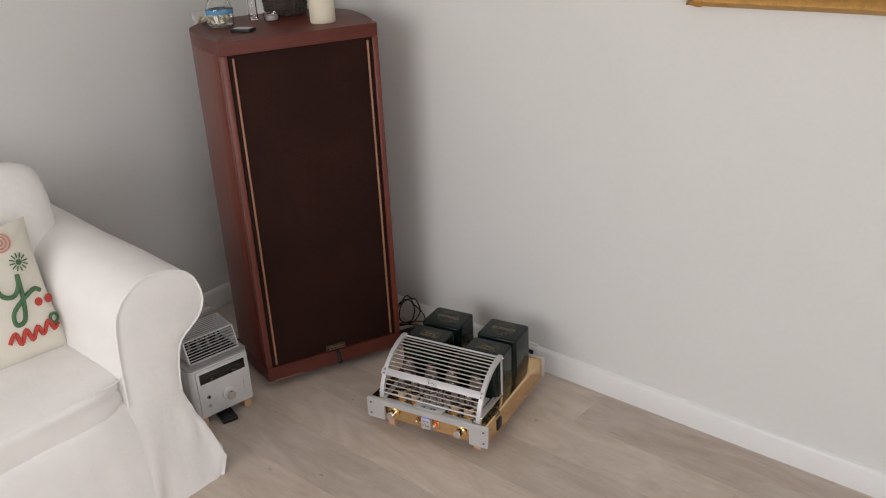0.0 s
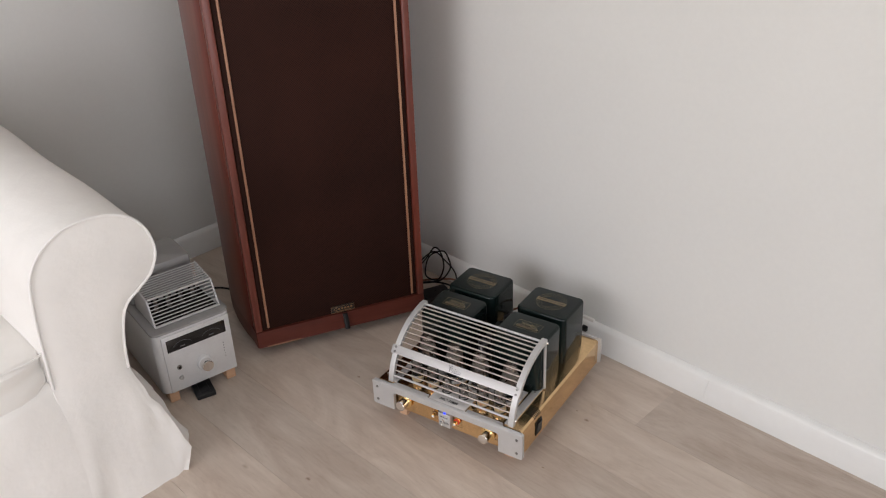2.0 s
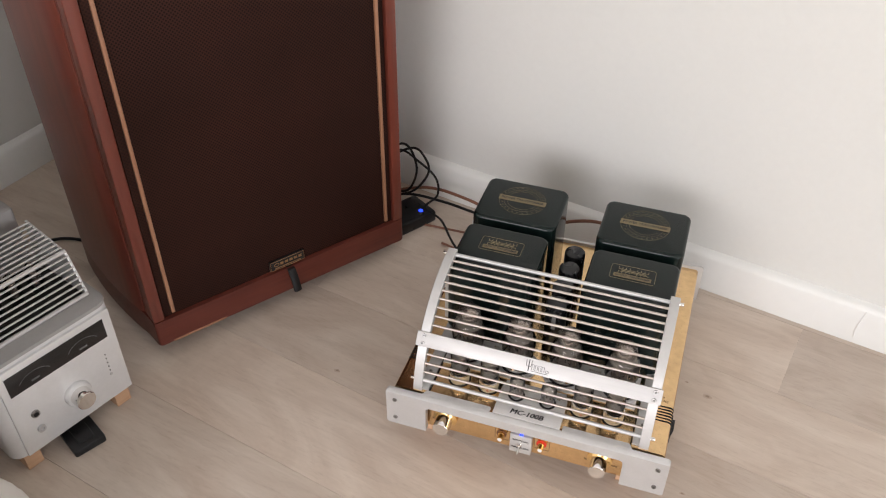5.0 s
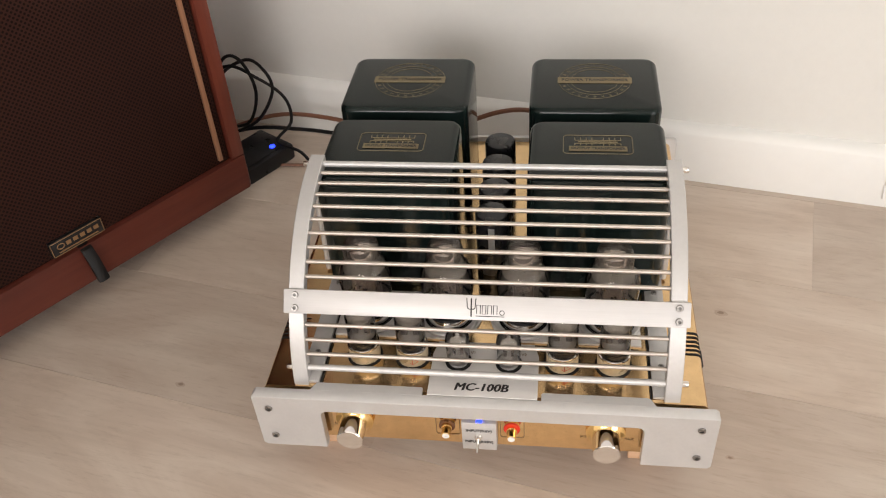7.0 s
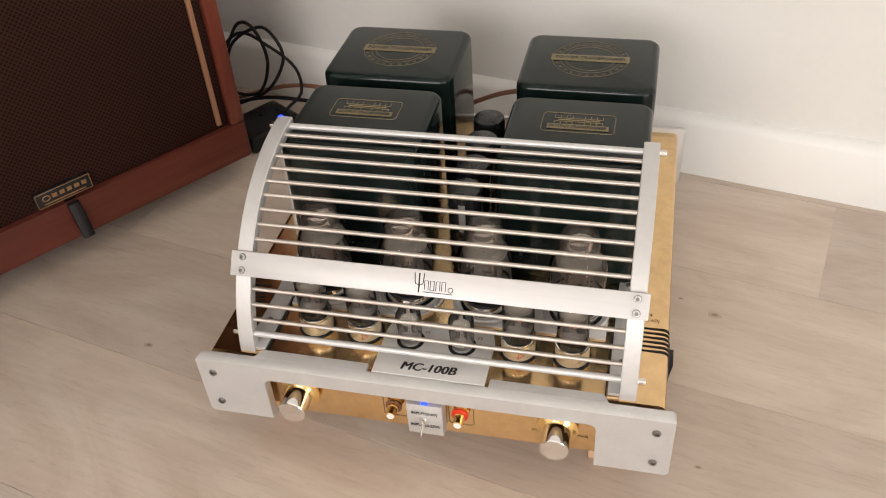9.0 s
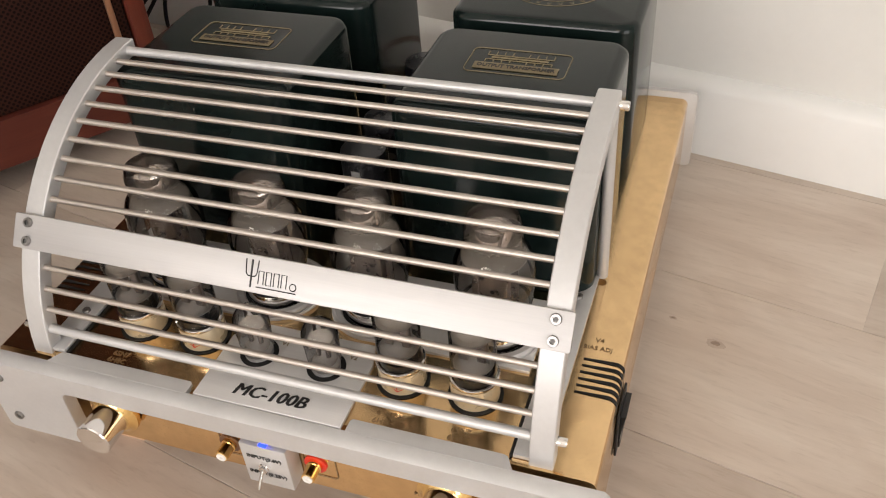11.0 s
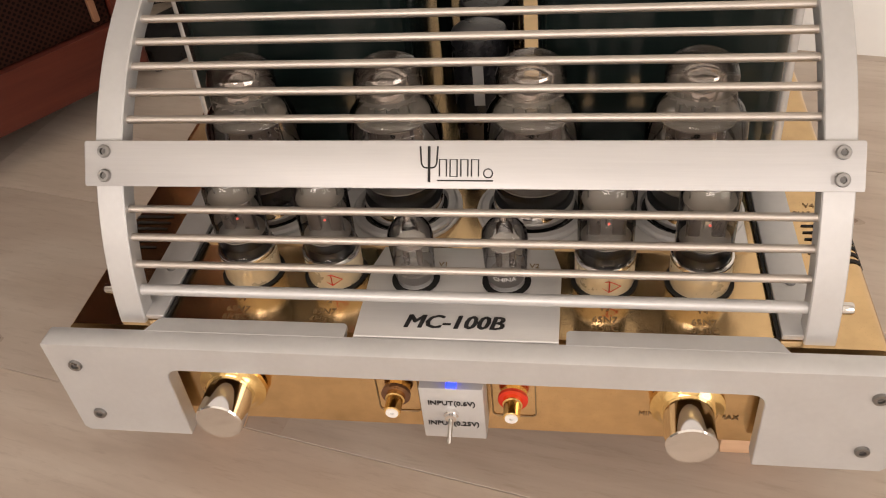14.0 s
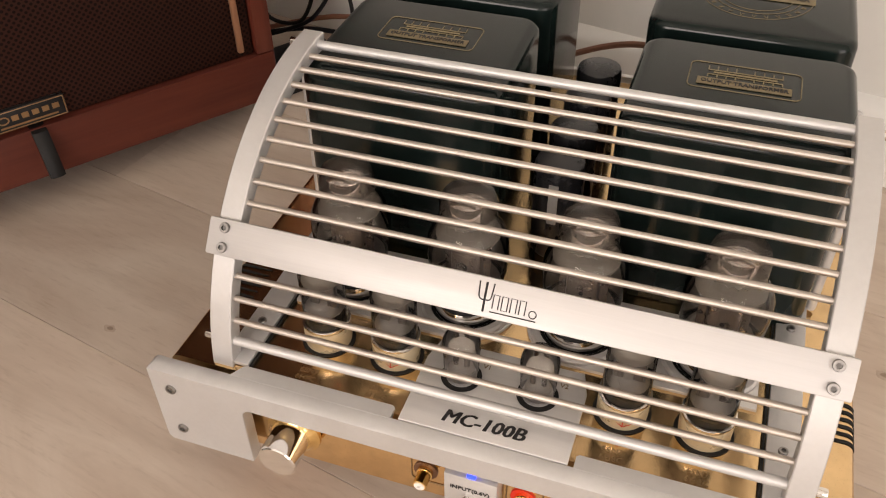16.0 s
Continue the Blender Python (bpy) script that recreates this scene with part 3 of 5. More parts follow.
def small_tube(x, y):
    ring_shade(x, y, 0.0106, AMP_DECK + 0.0025)
    z = AMP_DECK + 0.003
    base = apart("preamp_tube", turned([(0.0088, 0.0), (0.0088, 0.003), (0.0, 0.003)], 20, pose(x, y, z), cap=False), ALU, "small glass preamp valve")
    o = pose(x, y - 0.2, z) @ Matrix.Diagonal((1, 1, 0.82, 1))
    env = [(0.0094, 0.002), (0.0100, 0.009), (0.0105, 0.024), (0.0109, 0.032), (0.0103, 0.0375), (0.0080, 0.0418), (0.0046, 0.0440), (0.0019, 0.0450), (0.0014, 0.0480), (0, 0.0488)]
    part("glass_envelope", turned(env, 24, o, cap=False), GLASS, base)
    for dx in (-0.0032, 0.0032):
        part("anode", turned([(0.0016, 0.012), (0.0016, 0.027)], 12, o @ pose(dx, 0, 0)), ANODE, base)
    for h in (0.0078, 0.0288):
        part("mica", turned([(0.0076, h), (0.0076, h + 0.0006)], 16, o), MICA, base)
    part("getter", turned([(0.0020, 0.0452), (0.0018, 0.0486), (0.0010, 0.0494), (0, 0.0496)], 12, o, cap=False), GETTER, base)
    part("heater", turned([(0.0005, 0.0296), (0.0005, 0.0302), (0, 0.0304)], 8, o @ pose(0.0, -0.001, -0.006)), HEATER, base)


def driver_tube(x, y, mark):
    ring_shade(x, y, 0.0148)
    z = AMP_DECK + 0.0008
    base = apart("driver_tube", turned([(0.0138, 0.0), (0.0141, 0.002), (0.0141, 0.0150), (0.0136, 0.0162), (0.0, 0.0150)], 28, pose(x, y, z), cap=False), PORCELAIN, "octal driver valve with cream base")
    o = pose(x, y - 0.2, z)
    part("base_rim", turned([(0.0142, 0.0148), (0.0145, 0.0160), (0.0142, 0.0172), (0.0132, 0.0174), (0.0130, 0.0160)], 28, o, cap=False), CHROME, base)
    part("dark_collar", turned([(0.0122, 0.0155), (0.0120, 0.0215), (0.0, 0.0215)], 24, o, cap=False), BLACK, base)
    env = [(0.0128, 0.0165), (0.0131, 0.020), (0.0131, 0.053), (0.0122, 0.0582), (0.0095, 0.0620), (0.005, 0.0642), (0, 0.0648)]
    part("glass_envelope", turned(env, 28, o, cap=False), GLASS, base)
    c = o.translation
    for dx in (-0.0052, 0.0052):
        part("anode", cube(c.x + dx - 0.0028, c.x + dx + 0.0028, c.y - 0.0022, c.y + 0.0022, c.z + 0.028, c.z + 0.047, bevel=0.001), ANODE, base)
    for h in (0.0262, 0.0480):
        part("mica", turned([(0.0116, h), (0.0116, h + 0.0005)], 20, o), MICA, base)
    for dx, dy in ((-0.0085, 0), (0.0085, 0), (0, 0.006)):
        part("support_wire", sweep(bmesh.new(), [(c.x + dx, c.y + dy, c.z + 0.0215), (c.x + dx, c.y + dy, c.z + 0.0545)], 0.0004, 6), STEEL, base)
    part("getter_ring", sweep(bmesh.new(), [(c.x + 0.005 * math.cos(a), c.y + 0.005 * math.sin(a), c.z + 0.0555) for a in np.linspace(0, 2 * math.pi, 16, endpoint=False)], 0.0005, 6, True), STEEL, base)
    part("heater", turned([(0.0006, 0), (0.0006, 0.0006), (0, 0.0008)], 8, o @ pose(0.001, -0.0032, 0.036, 90)), HEATER, base)
    if mark:
        bm = bmesh.new()
        q = o @ pose(0.002, -0.0145, 0.0075, 90)
        sweep(bm, [q @ Vector(p) for p in ((-0.0060, 0, -0.0016), (0, 0.0034, 0.0002), (0.0052, 0, -0.0008), (0, -0.0034, 0.0002))], 0.0003, 4, True)
        sweep(bm, [q @ Vector(p) for p in ((0, 0.0032, 0.0002), (0, -0.0032, 0.0002))], 0.0003, 4)
        part("red_mark", bm, RED, base)


def power_tube(x, y):
    z = AMP_DECK + 0.0022
    ring_shade(x, y, 0.0235, AMP_DECK + 0.0022)
    base = apart("power_tube", turned([(0.0195, 0.0), (0.0205, 0.001), (0.0205, 0.011), (0.019, 0.0125), (0.0, 0.0125)], 32, pose(x, y, z), cap=False), BLACK, "tall stepped glass power valve")
    o = pose(x, y - 0.2, z)
    part("socket_ring", turned([(0.0285, 0.0004), (0.0285, 0.0022), (0.0272, 0.0034), (0.0238, 0.0034), (0.0228, 0.0012)], 36, o, cap=False), ALU, base, "silver ring")
    part("base_ring", turned([(0.0207, 0.002), (0.0212, 0.0035), (0.0212, 0.009), (0.0207, 0.0105)], 32, o, cap=False), CHROME, base)
    env = [(0.0185, 0.0125), (0.0205, 0.02), (0.0235, 0.034), (0.0242, 0.046), (0.0236, 0.056), (0.0205, 0.0635), (0.0172, 0.0675), (0.0168, 0.073), (0.0168, 0.081), (0.015, 0.0862), (0.010, 0.0893), (0.004, 0.0905), (0, 0.0906)]
    part("glass_envelope", turned(env, 36, o, cap=False), GLASS, base)
    c = o.translation
    bm = cube(c.x - 0.0095, c.x + 0.0095, c.y - 0.006, c.y + 0.006, c.z + 0.024, c.z + 0.058, bevel=0.003)
    box(bm, c.x - 0.0140, c.x + 0.0140, c.y - 0.0007, c.y + 0.0007, c.z + 0.026, c.z + 0.056)
    part("anode", bm, ANODE, base)
    # dark discs, coloured like the shade in the anode's holes
    for h in (0.036, 0.050):
        part("anode_hole", turned([(0.0014, 0), (0.0014, 0.0003), (0, 0.0003)], 12, o @ pose(0, -0.0060, h, 90), cap=False), SHADE_BLACK, base)
    for h, rr in ((0.0225, 0.0195), (0.0592, 0.0190)):
        part("mica", turned([(rr, h), (rr, h + 0.0007)], 24, o), MICA, base)
    # toothed spacer that holds the cage in the neck
    teeth = [((0.0158 if k % 2 else 0.0138) * math.cos(2 * math.pi * k / 40), (0.0158 if k % 2 else 0.0138) * math.sin(2 * math.pi * k / 40)) for k in range(40)]
    part("mica", prism(bmesh.new(), teeth, 0.0006, o @ pose(0, 0, 0.0705)), MICA, base, "toothed mica spacer")
    for dx in (-0.009, -0.003, 0.003, 0.009):
        part("support_wire", sweep(bmesh.new(), [(c.x + dx, c.y, c.z + 0.058), (c.x + dx * 0.8, c.y, c.z + 0.074)], 0.0005, 6), STEEL, base)
    part("getter_ring", sweep(bmesh.new(), [(c.x + 0.007 * math.cos(a), c.y + 0.007 * math.sin(a), c.z + 0.0795) for a in np.linspace(0, 2 * math.pi, 20, endpoint=False)], 0.0006, 6, True), STEEL, base)
    part("getter", turned([(0.0162, 0.0745), (0.0161, 0.0807), (0.0144, 0.0854), (0.0095, 0.0885), (0.004, 0.0897), (0, 0.0899)], 28, o, cap=False), FLASH, base, "faintly silvered dome")


for x in (-0.0212, 0.0232):
    small_tube(x, 0.0490)
# printing wrapped round the second small valve
bm = writing("CHINA", 0.0036, pose(0, 0, 0, 90), 0, 0.0001, 0.0001)
for v in bm.verts:
    a = v.co.x / 0.0104
    v.co = Vector((0.0232 + 0.0104 * math.sin(a), 0.0490 - 0.0104 * math.cos(a), AMP_DECK + 0.0125 + v.co.z))
apart("lettering", bm, WHITE_PLASTIC, "pale printing on the glass")
for x, y, mark in ((-0.1065, 0.0550, False), (-0.0630, 0.0550, True), (0.0695, 0.0550, True), (0.1135, 0.0548, False)):
    driver_tube(x, y, mark)
for x in (-0.110, -0.0355, 0.0335, 0.1115):
    power_tube(x, 0.1055)
for x, y, s in ((-0.1065, 0.0345, "V1"), (-0.063, 0.0345, "V2"), (0.0695, 0.0345, "V3"), (0.1135, 0.0345, "V4"), (-0.009, 0.060, "V1"), (0.036, 0.060, "V2")):
    deck = AMP_DECK + (0.0027 if abs(x) < 0.04 else 0.0002)
    apart("lettering", writing(s, 0.0045, pose(x, y, deck)), BROWN_INK)
for x in (-0.1065, -0.063, 0.0695, 0.1135):
    for dy, s in ((0.0, "6SN7"), (-0.0055, "6H8C")):
        apart("lettering", writing(s, 0.0052, pose(x, 0.0272 + dy, AMP_DECK + 0.0002)), BROWN_INK)
for x in (-0.151, 0.171):
    apart("lettering", writing("BIAS ADJ", 0.0045, pose(x + 0.002, 0.1075, AMP_DECK + 0.0002)), BROWN_INK)
    apart("lettering", writing("V4" if x > 0 else "V1", 0.0050, pose(x + 0.002, 0.1140, AMP_DECK + 0.0002)), BROWN_INK)
for x in (-0.068, 0.074):
    apart("lettering", writing("BIAS ADJ", 0.0045, pose(x, 0.130, AMP_DECK + 0.0024)), BROWN_INK)
# bias screws on the tube plate
for x in (-0.0725, 0.072):
    screw("bias_screw", pose(x, 0.1225, AMP_DECK + 0.002), 0.0028)

# vent slots that run over the folded top edges, and the rocker switch
def slot_strip(side, y, half=0.0013, lift=0.0004):
    """A dark strip along the fold, coloured for the shade in a slot: across the deck, round the edge and a little way
    down the side.
    """
    line = [(0.1665, AMP_DECK + lift)] + [(CW - FOLD + (FOLD + lift) * math.sin(radians(a)), AMP_DECK - FOLD + (FOLD + lift) * math.cos(radians(a))) for a in range(0, 91, 15)] + [(CW + lift, AMP_DECK - 0.0095)]
    bm = bmesh.new()
    rows = []
    for n, (x, z) in enumerate(line):
        h = half * (0.5 if n in (0, len(line) - 1) else 1)
        rows.append([bm.verts.new((side * x, y + k * h, z)) for k in (-1, 1)])
    for p, q in zip(rows, rows[1:]):
        bm.faces.new((p[0], p[1], q[1], q[0]))
    return bm


for sx in (-1, 1):
    for k in range(6):
        apart("vent_slot", slot_strip(sx, 0.0715 + 0.0052 * k), SHADE_BLACK)
rock = apart("rocker_frame", cube(0.1908, 0.1925, 0.076, 0.104, 0.040, 0.076, bevel=0.0006), BLACK, "black mains switch")
bm = prism(bmesh.new(), [(-0.014, 0), (0.014, 0), (0.014, 0.0035), (0, 0.0008), (-0.014, 0.0012)], 0.020, Matrix(((0, 1, 0, 0.1925), (0, 0, 1, 0.080 - 0.2), (1, 0, 0, 0.058), (0, 0, 0, 1))), bevel=0.0004)
part("rocker", bm, BLACK, rock)


# transformers
def transformer(x0, x1, y0, y1, power, label):
    top = 0.219
    bm, rings = bmesh.new(), []
    for inset, z in [(0.0, AMP_DECK + 0.0005)] + [(0.0060 * (1 - math.cos(radians(a))), top - 0.0060 * (1 - math.sin(radians(a)))) for a in (0, 22, 45, 68, 90)]:
        rings.append([bm.verts.new((px, py, z)) for px, py in rounded(x0 + inset, x1 - inset, y0 + inset, y1 - inset, 0.0135 - inset, 6)])
    for p, q in zip(rings, rings[1:]):
        for k in range(len(p)):
            bm.faces.new((p[k], p[(k + 1) % len(p)], q[(k + 1) % len(p)], q[k]))
    bm.faces.new(rings[0][::-1])
    bm.faces.new(rings[-1])
    t = apart("transformer", bm, ENAMEL, label)
    cx, cy, z = (x0 + x1) / 2, (y0 + y1) / 2, top + 0.0002
    o = Matrix.Translation((cx, cy - 0.2, z))
    bm = bmesh.new()
    if power:
        cy_off = 0.004
        for rr in (0.0365, 0.0288, 0.0240):
            sweep(bm, [o @ Vector((rr * math.cos(a), cy_off + rr * 0.98 * math.sin(a), 0)) for a in np.linspace(0, 2 * math.pi, 48, endpoint=False)], 0.00024, 4, True)
        for k in range(26):
            a = 2 * math.pi * (k + 0.5) / 26
            if abs(math.sin(a)) > 0.25:
                c, t1 = Vector((math.cos(a), math.sin(a), 0)), Vector((-math.sin(a), math.cos(a), 0))
                for w in (-0.0012, 0.0012):
                    sweep(bm, [o @ (c * 0.0310 + t1 * w + Vector((0, cy_off, 0))), o @ (c * 0.0340 + t1 * w * 0.3 + Vector((0, cy_off, 0)))], 0.00025, 4)
        part("printed_seal", bm, LABEL_GOLD, t, "thin gold printed round seal")
        bm = bmesh.new()
        box(bm, o.translation.x - 0.0375, o.translation.x + 0.0375, o.translation.y + cy_off - 0.006, o.translation.y + cy_off + 0.0060, z + 0.0001, z + 0.0005)
        part("printed_band", bm, LABEL_GOLD, t)
        part("lettering", writing("POWER TRANSFORMER", 0.0068, o @ pose(0, cy_off, 0.0007), 0, 0.0001, squeeze=0.93), INK, t)
    else:
        oy = 0.0150
        sweep(bm, [o @ Vector((px, py, 0)) for px, py in rounded(-0.0315, 0.0315, oy - 0.0185, oy + 0.012, 0.004)], 0.0004, 4, True)
        for yy in (oy + 0.0035, oy - 0.0018):
            sweep(bm, [o @ Vector((-0.021, yy, 0)), o @ Vector((0.021, yy, 0))], 0.0004, 4)
            for k in range(9):
                if k != 4:
                    sweep(bm, [o @ Vector((-0.021 + 0.00525 * k, yy, 0)), o @ Vector((-0.021 + 0.00525 * k, yy + (0.0045 if yy > oy else -0.003), 0))], 0.0004, 4)
        sweep(bm, [o @ Vector((-0.018, oy + 0.0008, 0)), o @ Vector((0.018, oy + 0.0008, 0))], 0.0007, 4)
        part("printed_diagram", bm, LABEL_GOLD, t, "thin gold printed winding diagram")
        bm = bmesh.new()
        box(bm, o.translation.x - 0.0265, o.translation.x + 0.0265, o.translation.y + oy - 0.0145, o.translation.y + oy - 0.0068, z + 0.0001, z + 0.0005)
        part("printed_band", bm, LABEL_GOLD, t)
        part("lettering", writing("OUTPUT TRANSFORMER", 0.0050, o @ pose(0, oy - 0.0107, 0.0007), 0, 0.00012, squeeze=0.88), INK, t)
    return t


transformer(-0.159, -0.033, 0.148, 0.2585, False, "dark green enamelled output transformer")
transformer(0.034, 0.160, 0.148, 0.2585, False, "dark green enamelled output transformer")
transformer(-0.161, -0.030, 0.275, 0.384, True, "dark green enamelled mains transformer")
transformer(0.031, 0.161, 0.275, 0.384, True, "dark green enamelled mains transformer")

# reservoir capacitors in the gap
for y in (0.303, 0.263, 0.2205, 0.181):
    c = apart("capacitor", turned([(0.0150, 0.0), (0.0160, 0.0015), (0.0160, 0.0660), (0.0152, 0.0685), (0.0140, 0.0690), (0.0, 0.0690)], 28, pose(0.0005, y, AMP_DECK), cap=False), CAP_SLEEVE, "black can capacitor")
    part("vent_mark", cube(0.0005 - 0.003, 0.0035, y - 0.2 - 0.0165, y - 0.2 - 0.0155, AMP_DECK + 0.03, AMP_DECK + 0.06), GREY_PAINT, c)

# the cage: two arched sides, rods, the broad bar and the struts
CY, CZ, CX = 0.17, 0.077, 0.0022


def on_arc(rho, deg, x):
    return Vector((x, CY - rho * math.cos(radians(deg)), CZ + rho * math.sin(radians(deg))))


for side in (-1, 1):
    x = CX + side * 0.1585
    bm = bmesh.new()
    rows = []
    for k in range(33):
        a = 5.5 + (91.0 - 5.5) * k / 32
        rows.append([bm.verts.new(on_arc(rho, a, x + dx)) for rho, dx in ((0.1555, -0.0066), (0.1555, 0.0066), (0.1450, 0.0066), (0.1450, -0.0066))])
    for p, q in zip(rows, rows[1:]):
        for i in range(4):
            bm.faces.new((p[i], p[(i + 1) % 4], q[(i + 1) % 4], q[i]))
    bm.faces.new(rows[0][::-1])
    bm.faces.new(rows[-1])
    bmesh.ops.recalc_face_normals(bm, faces=bm.faces)
    long_edges = [e for e in bm.edges if e.is_manifold and e.calc_face_angle() > 1.0]
    bmesh.ops.bevel(bm, geom=long_edges, offset=0.0006, segments=1, affect="EDGES")
    apart("cage_arch", bm, SATIN, "curved silver cage side")
    # upright strut and flat rail on the deck
    bm = bmesh.new()
    sx = CX + side * 0.1515
    sweep(bm, [(side * 0.1632, 0.1695, 0.222), (side * 0.1638, 0.1690, AMP_DECK + 0.003)], 0.0035, 12)
    apart("strut", bm, SATIN)
    rail = cube(sx - 0.0085, sx + 0.0085, 0.018, 0.174, AMP_DECK + 0.0004, AMP_DECK + 0.0034, bevel=0.0004)
    apart("rail", rail, SATIN)
    # solid dark bar drawn for the shaded gap beside the rail
    apart("rail_gap_shade", cube(sx - side * 0.0098 - 0.0007, sx - side * 0.0098 + 0.0007, 0.018, 0.168, AMP_DECK + 0.0003, AMP_DECK + 0.0022), SHADE_BLACK)
    for y in (0.052, 0.145):
        screw("rail_screw", pose(sx, y, AMP_DECK + 0.0034), 0.0026)
    for deg in (13.1, 88.0):
        p = on_arc(0.1505, deg, x + side * 0.0066)
        bm = turned([(0.0028, 0), (0.0028, 0.005), (0.0024, 0.0056)], 12, Matrix.Translation(p) @ pose(0, 0, 0, 0, 90 * side))
        apart("stud", bm, CHROME)
for k in (0, 1, 2, 3, 6, 7, 8, 9, 10, 11, 12, 13, 14, 15):
    a = 13.1 + 5.15 * k if k < 6 else 44.3 + 4.86 * (k - 6)
    p, q = on_arc(0.1505, a, CX - 0.1525), on_arc(0.1505, a, CX + 0.1525)
    bm = bmesh.new()
    sweep(bm, [p, p.lerp(q, 0.5), q], 0.0029 if k in (0, 15) else 0.0019, 12)
    apart("cage_rod", bm, ROD if k not in (0, 15) else SATIN)
A = 36.5
m = Matrix.Translation(on_arc(0.1556, A, CX)) @ pose(0, 0, 0, 90 - A)
bm = prism(bmesh.new(), rounded(-0.1685, 0.1675, -0.0103, 0.0103, 0.001, 2), 0.0030, m @ pose(0, 0, 0), bevel=0.0004)
bar = apart("cage_bar", bm, ALU, "broad brushed silver cage bar with a dark maker's mark")
mm = Matrix.Translation((0, -0.2, 0)) @ m @ pose(0, 0, 0.0031)
for x in (-0.1585, 0.1585):
    for y in (0.0055, -0.0055):
        screw("bar_screw", m @ pose(x, y, 0.0030), 0.0030)
# maker's mark as plain shapes: a forked figure, blocks and a ring
bm = bmesh.new()
mm = mm @ pose(0.0046, 0, 0)
sweep(bm, [mm @ Vector((-0.0135 + 0.0034 * math.copysign(abs(math.cos(a)) ** 0.5, math.cos(a)), 0.0018 + (0.0032 * math.sin(a) if math.sin(a) < 0 else 0), 0)) for a in np.linspace(math.pi, 2 * math.pi, 15)], 0.00035, 4)
for dx in (-0.0034, 0.0034):
    sweep(bm, [mm @ Vector((-0.0135 + dx, 0.0018, 0)), mm @ Vector((-0.0135 + dx * 1.12, 0.0078, 0))], 0.00038, 4)
sweep(bm, [mm @ Vector((-0.0135, 0.0078, 0)), mm @ Vector((-0.0135, -0.0075, 0))], 0.0006, 4)
sweep(bm, [mm @ Vector((-0.0100, -0.0068, 0)), mm @ Vector((0.0140, -0.0068, 0))], 0.0004, 4)
for k in range(4):
    x = -0.0075 + 0.0046 * k
    sweep(bm, [mm @ Vector((x - 0.0015, -0.005, 0)), mm @ Vector((x - 0.0015, 0.0022, 0)), mm @ Vector((x + 0.0015, 0.0022, 0)), mm @ Vector((x + 0.0015, -0.005, 0))], 0.00036, 4, k == 1)
sweep(bm, [mm @ Vector((0.0119 + 0.0019 * math.cos(a), -0.0036 + 0.0019 * math.sin(a), 0)) for a in np.linspace(0, 2 * math.pi, 16, endpoint=False)], 0.0003, 4, True)
part("makers_mark", bm, INK, bar)


# ---------------- the corner loudspeaker ----------------
SPK = pose(-0.598, 0.027, 0.0, 0, 0, 54.9)
spk = thing("loudspeaker", SPK, "tall mahogany corner loudspeaker with dark brown grille", "loudspeaker")
SW, SD, SH = 0.468, 0.415, 1.122


def plan(grow, front=0.02):
    """Cabinet outline seen from above: flat front, bellied sides, deep rounded back corners."""
    x0, x1, y0, y1, R = -grow, SW + grow, -grow, SD, 0.14
    out = []
    for cx, cy, r, a in ((x1 - R, y1 - R, R, 0), (x0 + R, y1 - R, R, 90), (x0 + front, y0 + front, front, 180), (x1 - front, y0 + front, front, 270)):
        out += [(cx + r * math.cos(radians(a + 90 * k / 8)), cy + r * math.sin(radians(a + 90 * k / 8))) for k in range(9)]
        if a == 90:
            out += [(x0, y1 - R - (y1 - R - y0 - front) * k / 8) for k in range(1, 8)]
        if a == 270:
            out += [(x1, y0 + front + (y1 - R - y0 - front) * k / 8) for k in range(1, 8)]
    belly = []
    for x, y in out:
        if 0.03 < y:
            swell = 0.024 * math.sin(math.pi * min(1, (y - 0.03) / (SD - 0.03))) ** 0.8
            x += swell * (1 if x > SW / 2 else -1) * min(1, abs(x - SW / 2) / (SW / 2))
        belly.append((x, y))
    return belly


FOOT, BASE, GTOP = 0.034, 0.082, 1.080
back = [(x, y) for x, y in plan(0, 0.012) if y > 0.0395]
bm = prism(bmesh.new(), [(SW, 0.0385)] + sorted([p for p in back if p[0] > SW * 0.5 and p[1] < 0.34], key=lambda p: p[1]) + [p for p in back if p[1] >= 0.34] + sorted([p for p in back if p[0] <= SW * 0.5 and p[1] < 0.34], key=lambda p: -p[1]) + [(0, 0.0385)], GTOP + 0.002 - BASE, pose(0, 0, BASE))
part("cabinet", bm, MAHOGANY, spk, "mahogany veneered cabinet body")
for x0, x1 in ((0.0, 0.019), (SW - 0.019, SW)):
    part("stile", cube(x0 + 0.0005, x1 - 0.0005, 0.001, 0.0295, BASE + 0.0005, GTOP + 0.002, bevel=0.002), MAHOGANY, spk)
    part("edge_strip", cube(x0 + 0.0008, x1 - 0.0008, 0.0308, 0.0374, BASE + 0.0005, GTOP + 0.0015, bevel=0.0008), MAHOGANY, spk)
bm = prism(bmesh.new(), plan(0.0, 0.005), SH - GTOP - 0.003, pose(0, 0, GTOP + 0.0025), bevel=0.0022, seg=2)
part("top", bm, MAHOGANY_FLAT, spk, "rounded mahogany top")
bm = prism(bmesh.new(), plan(0.0, 0.005), BASE - FOOT - 0.0002, pose(0, 0, FOOT), bevel=0.002)
part("plinth", bm, MAHOGANY_FLAT, spk)
part("pale_edge", cube(0.024, 0.115, -0.0008, 0.004, FOOT - 0.0006, FOOT + 0.0030, bevel=0.0006), BEADING, spk, "pale strip along the bottom front edge")
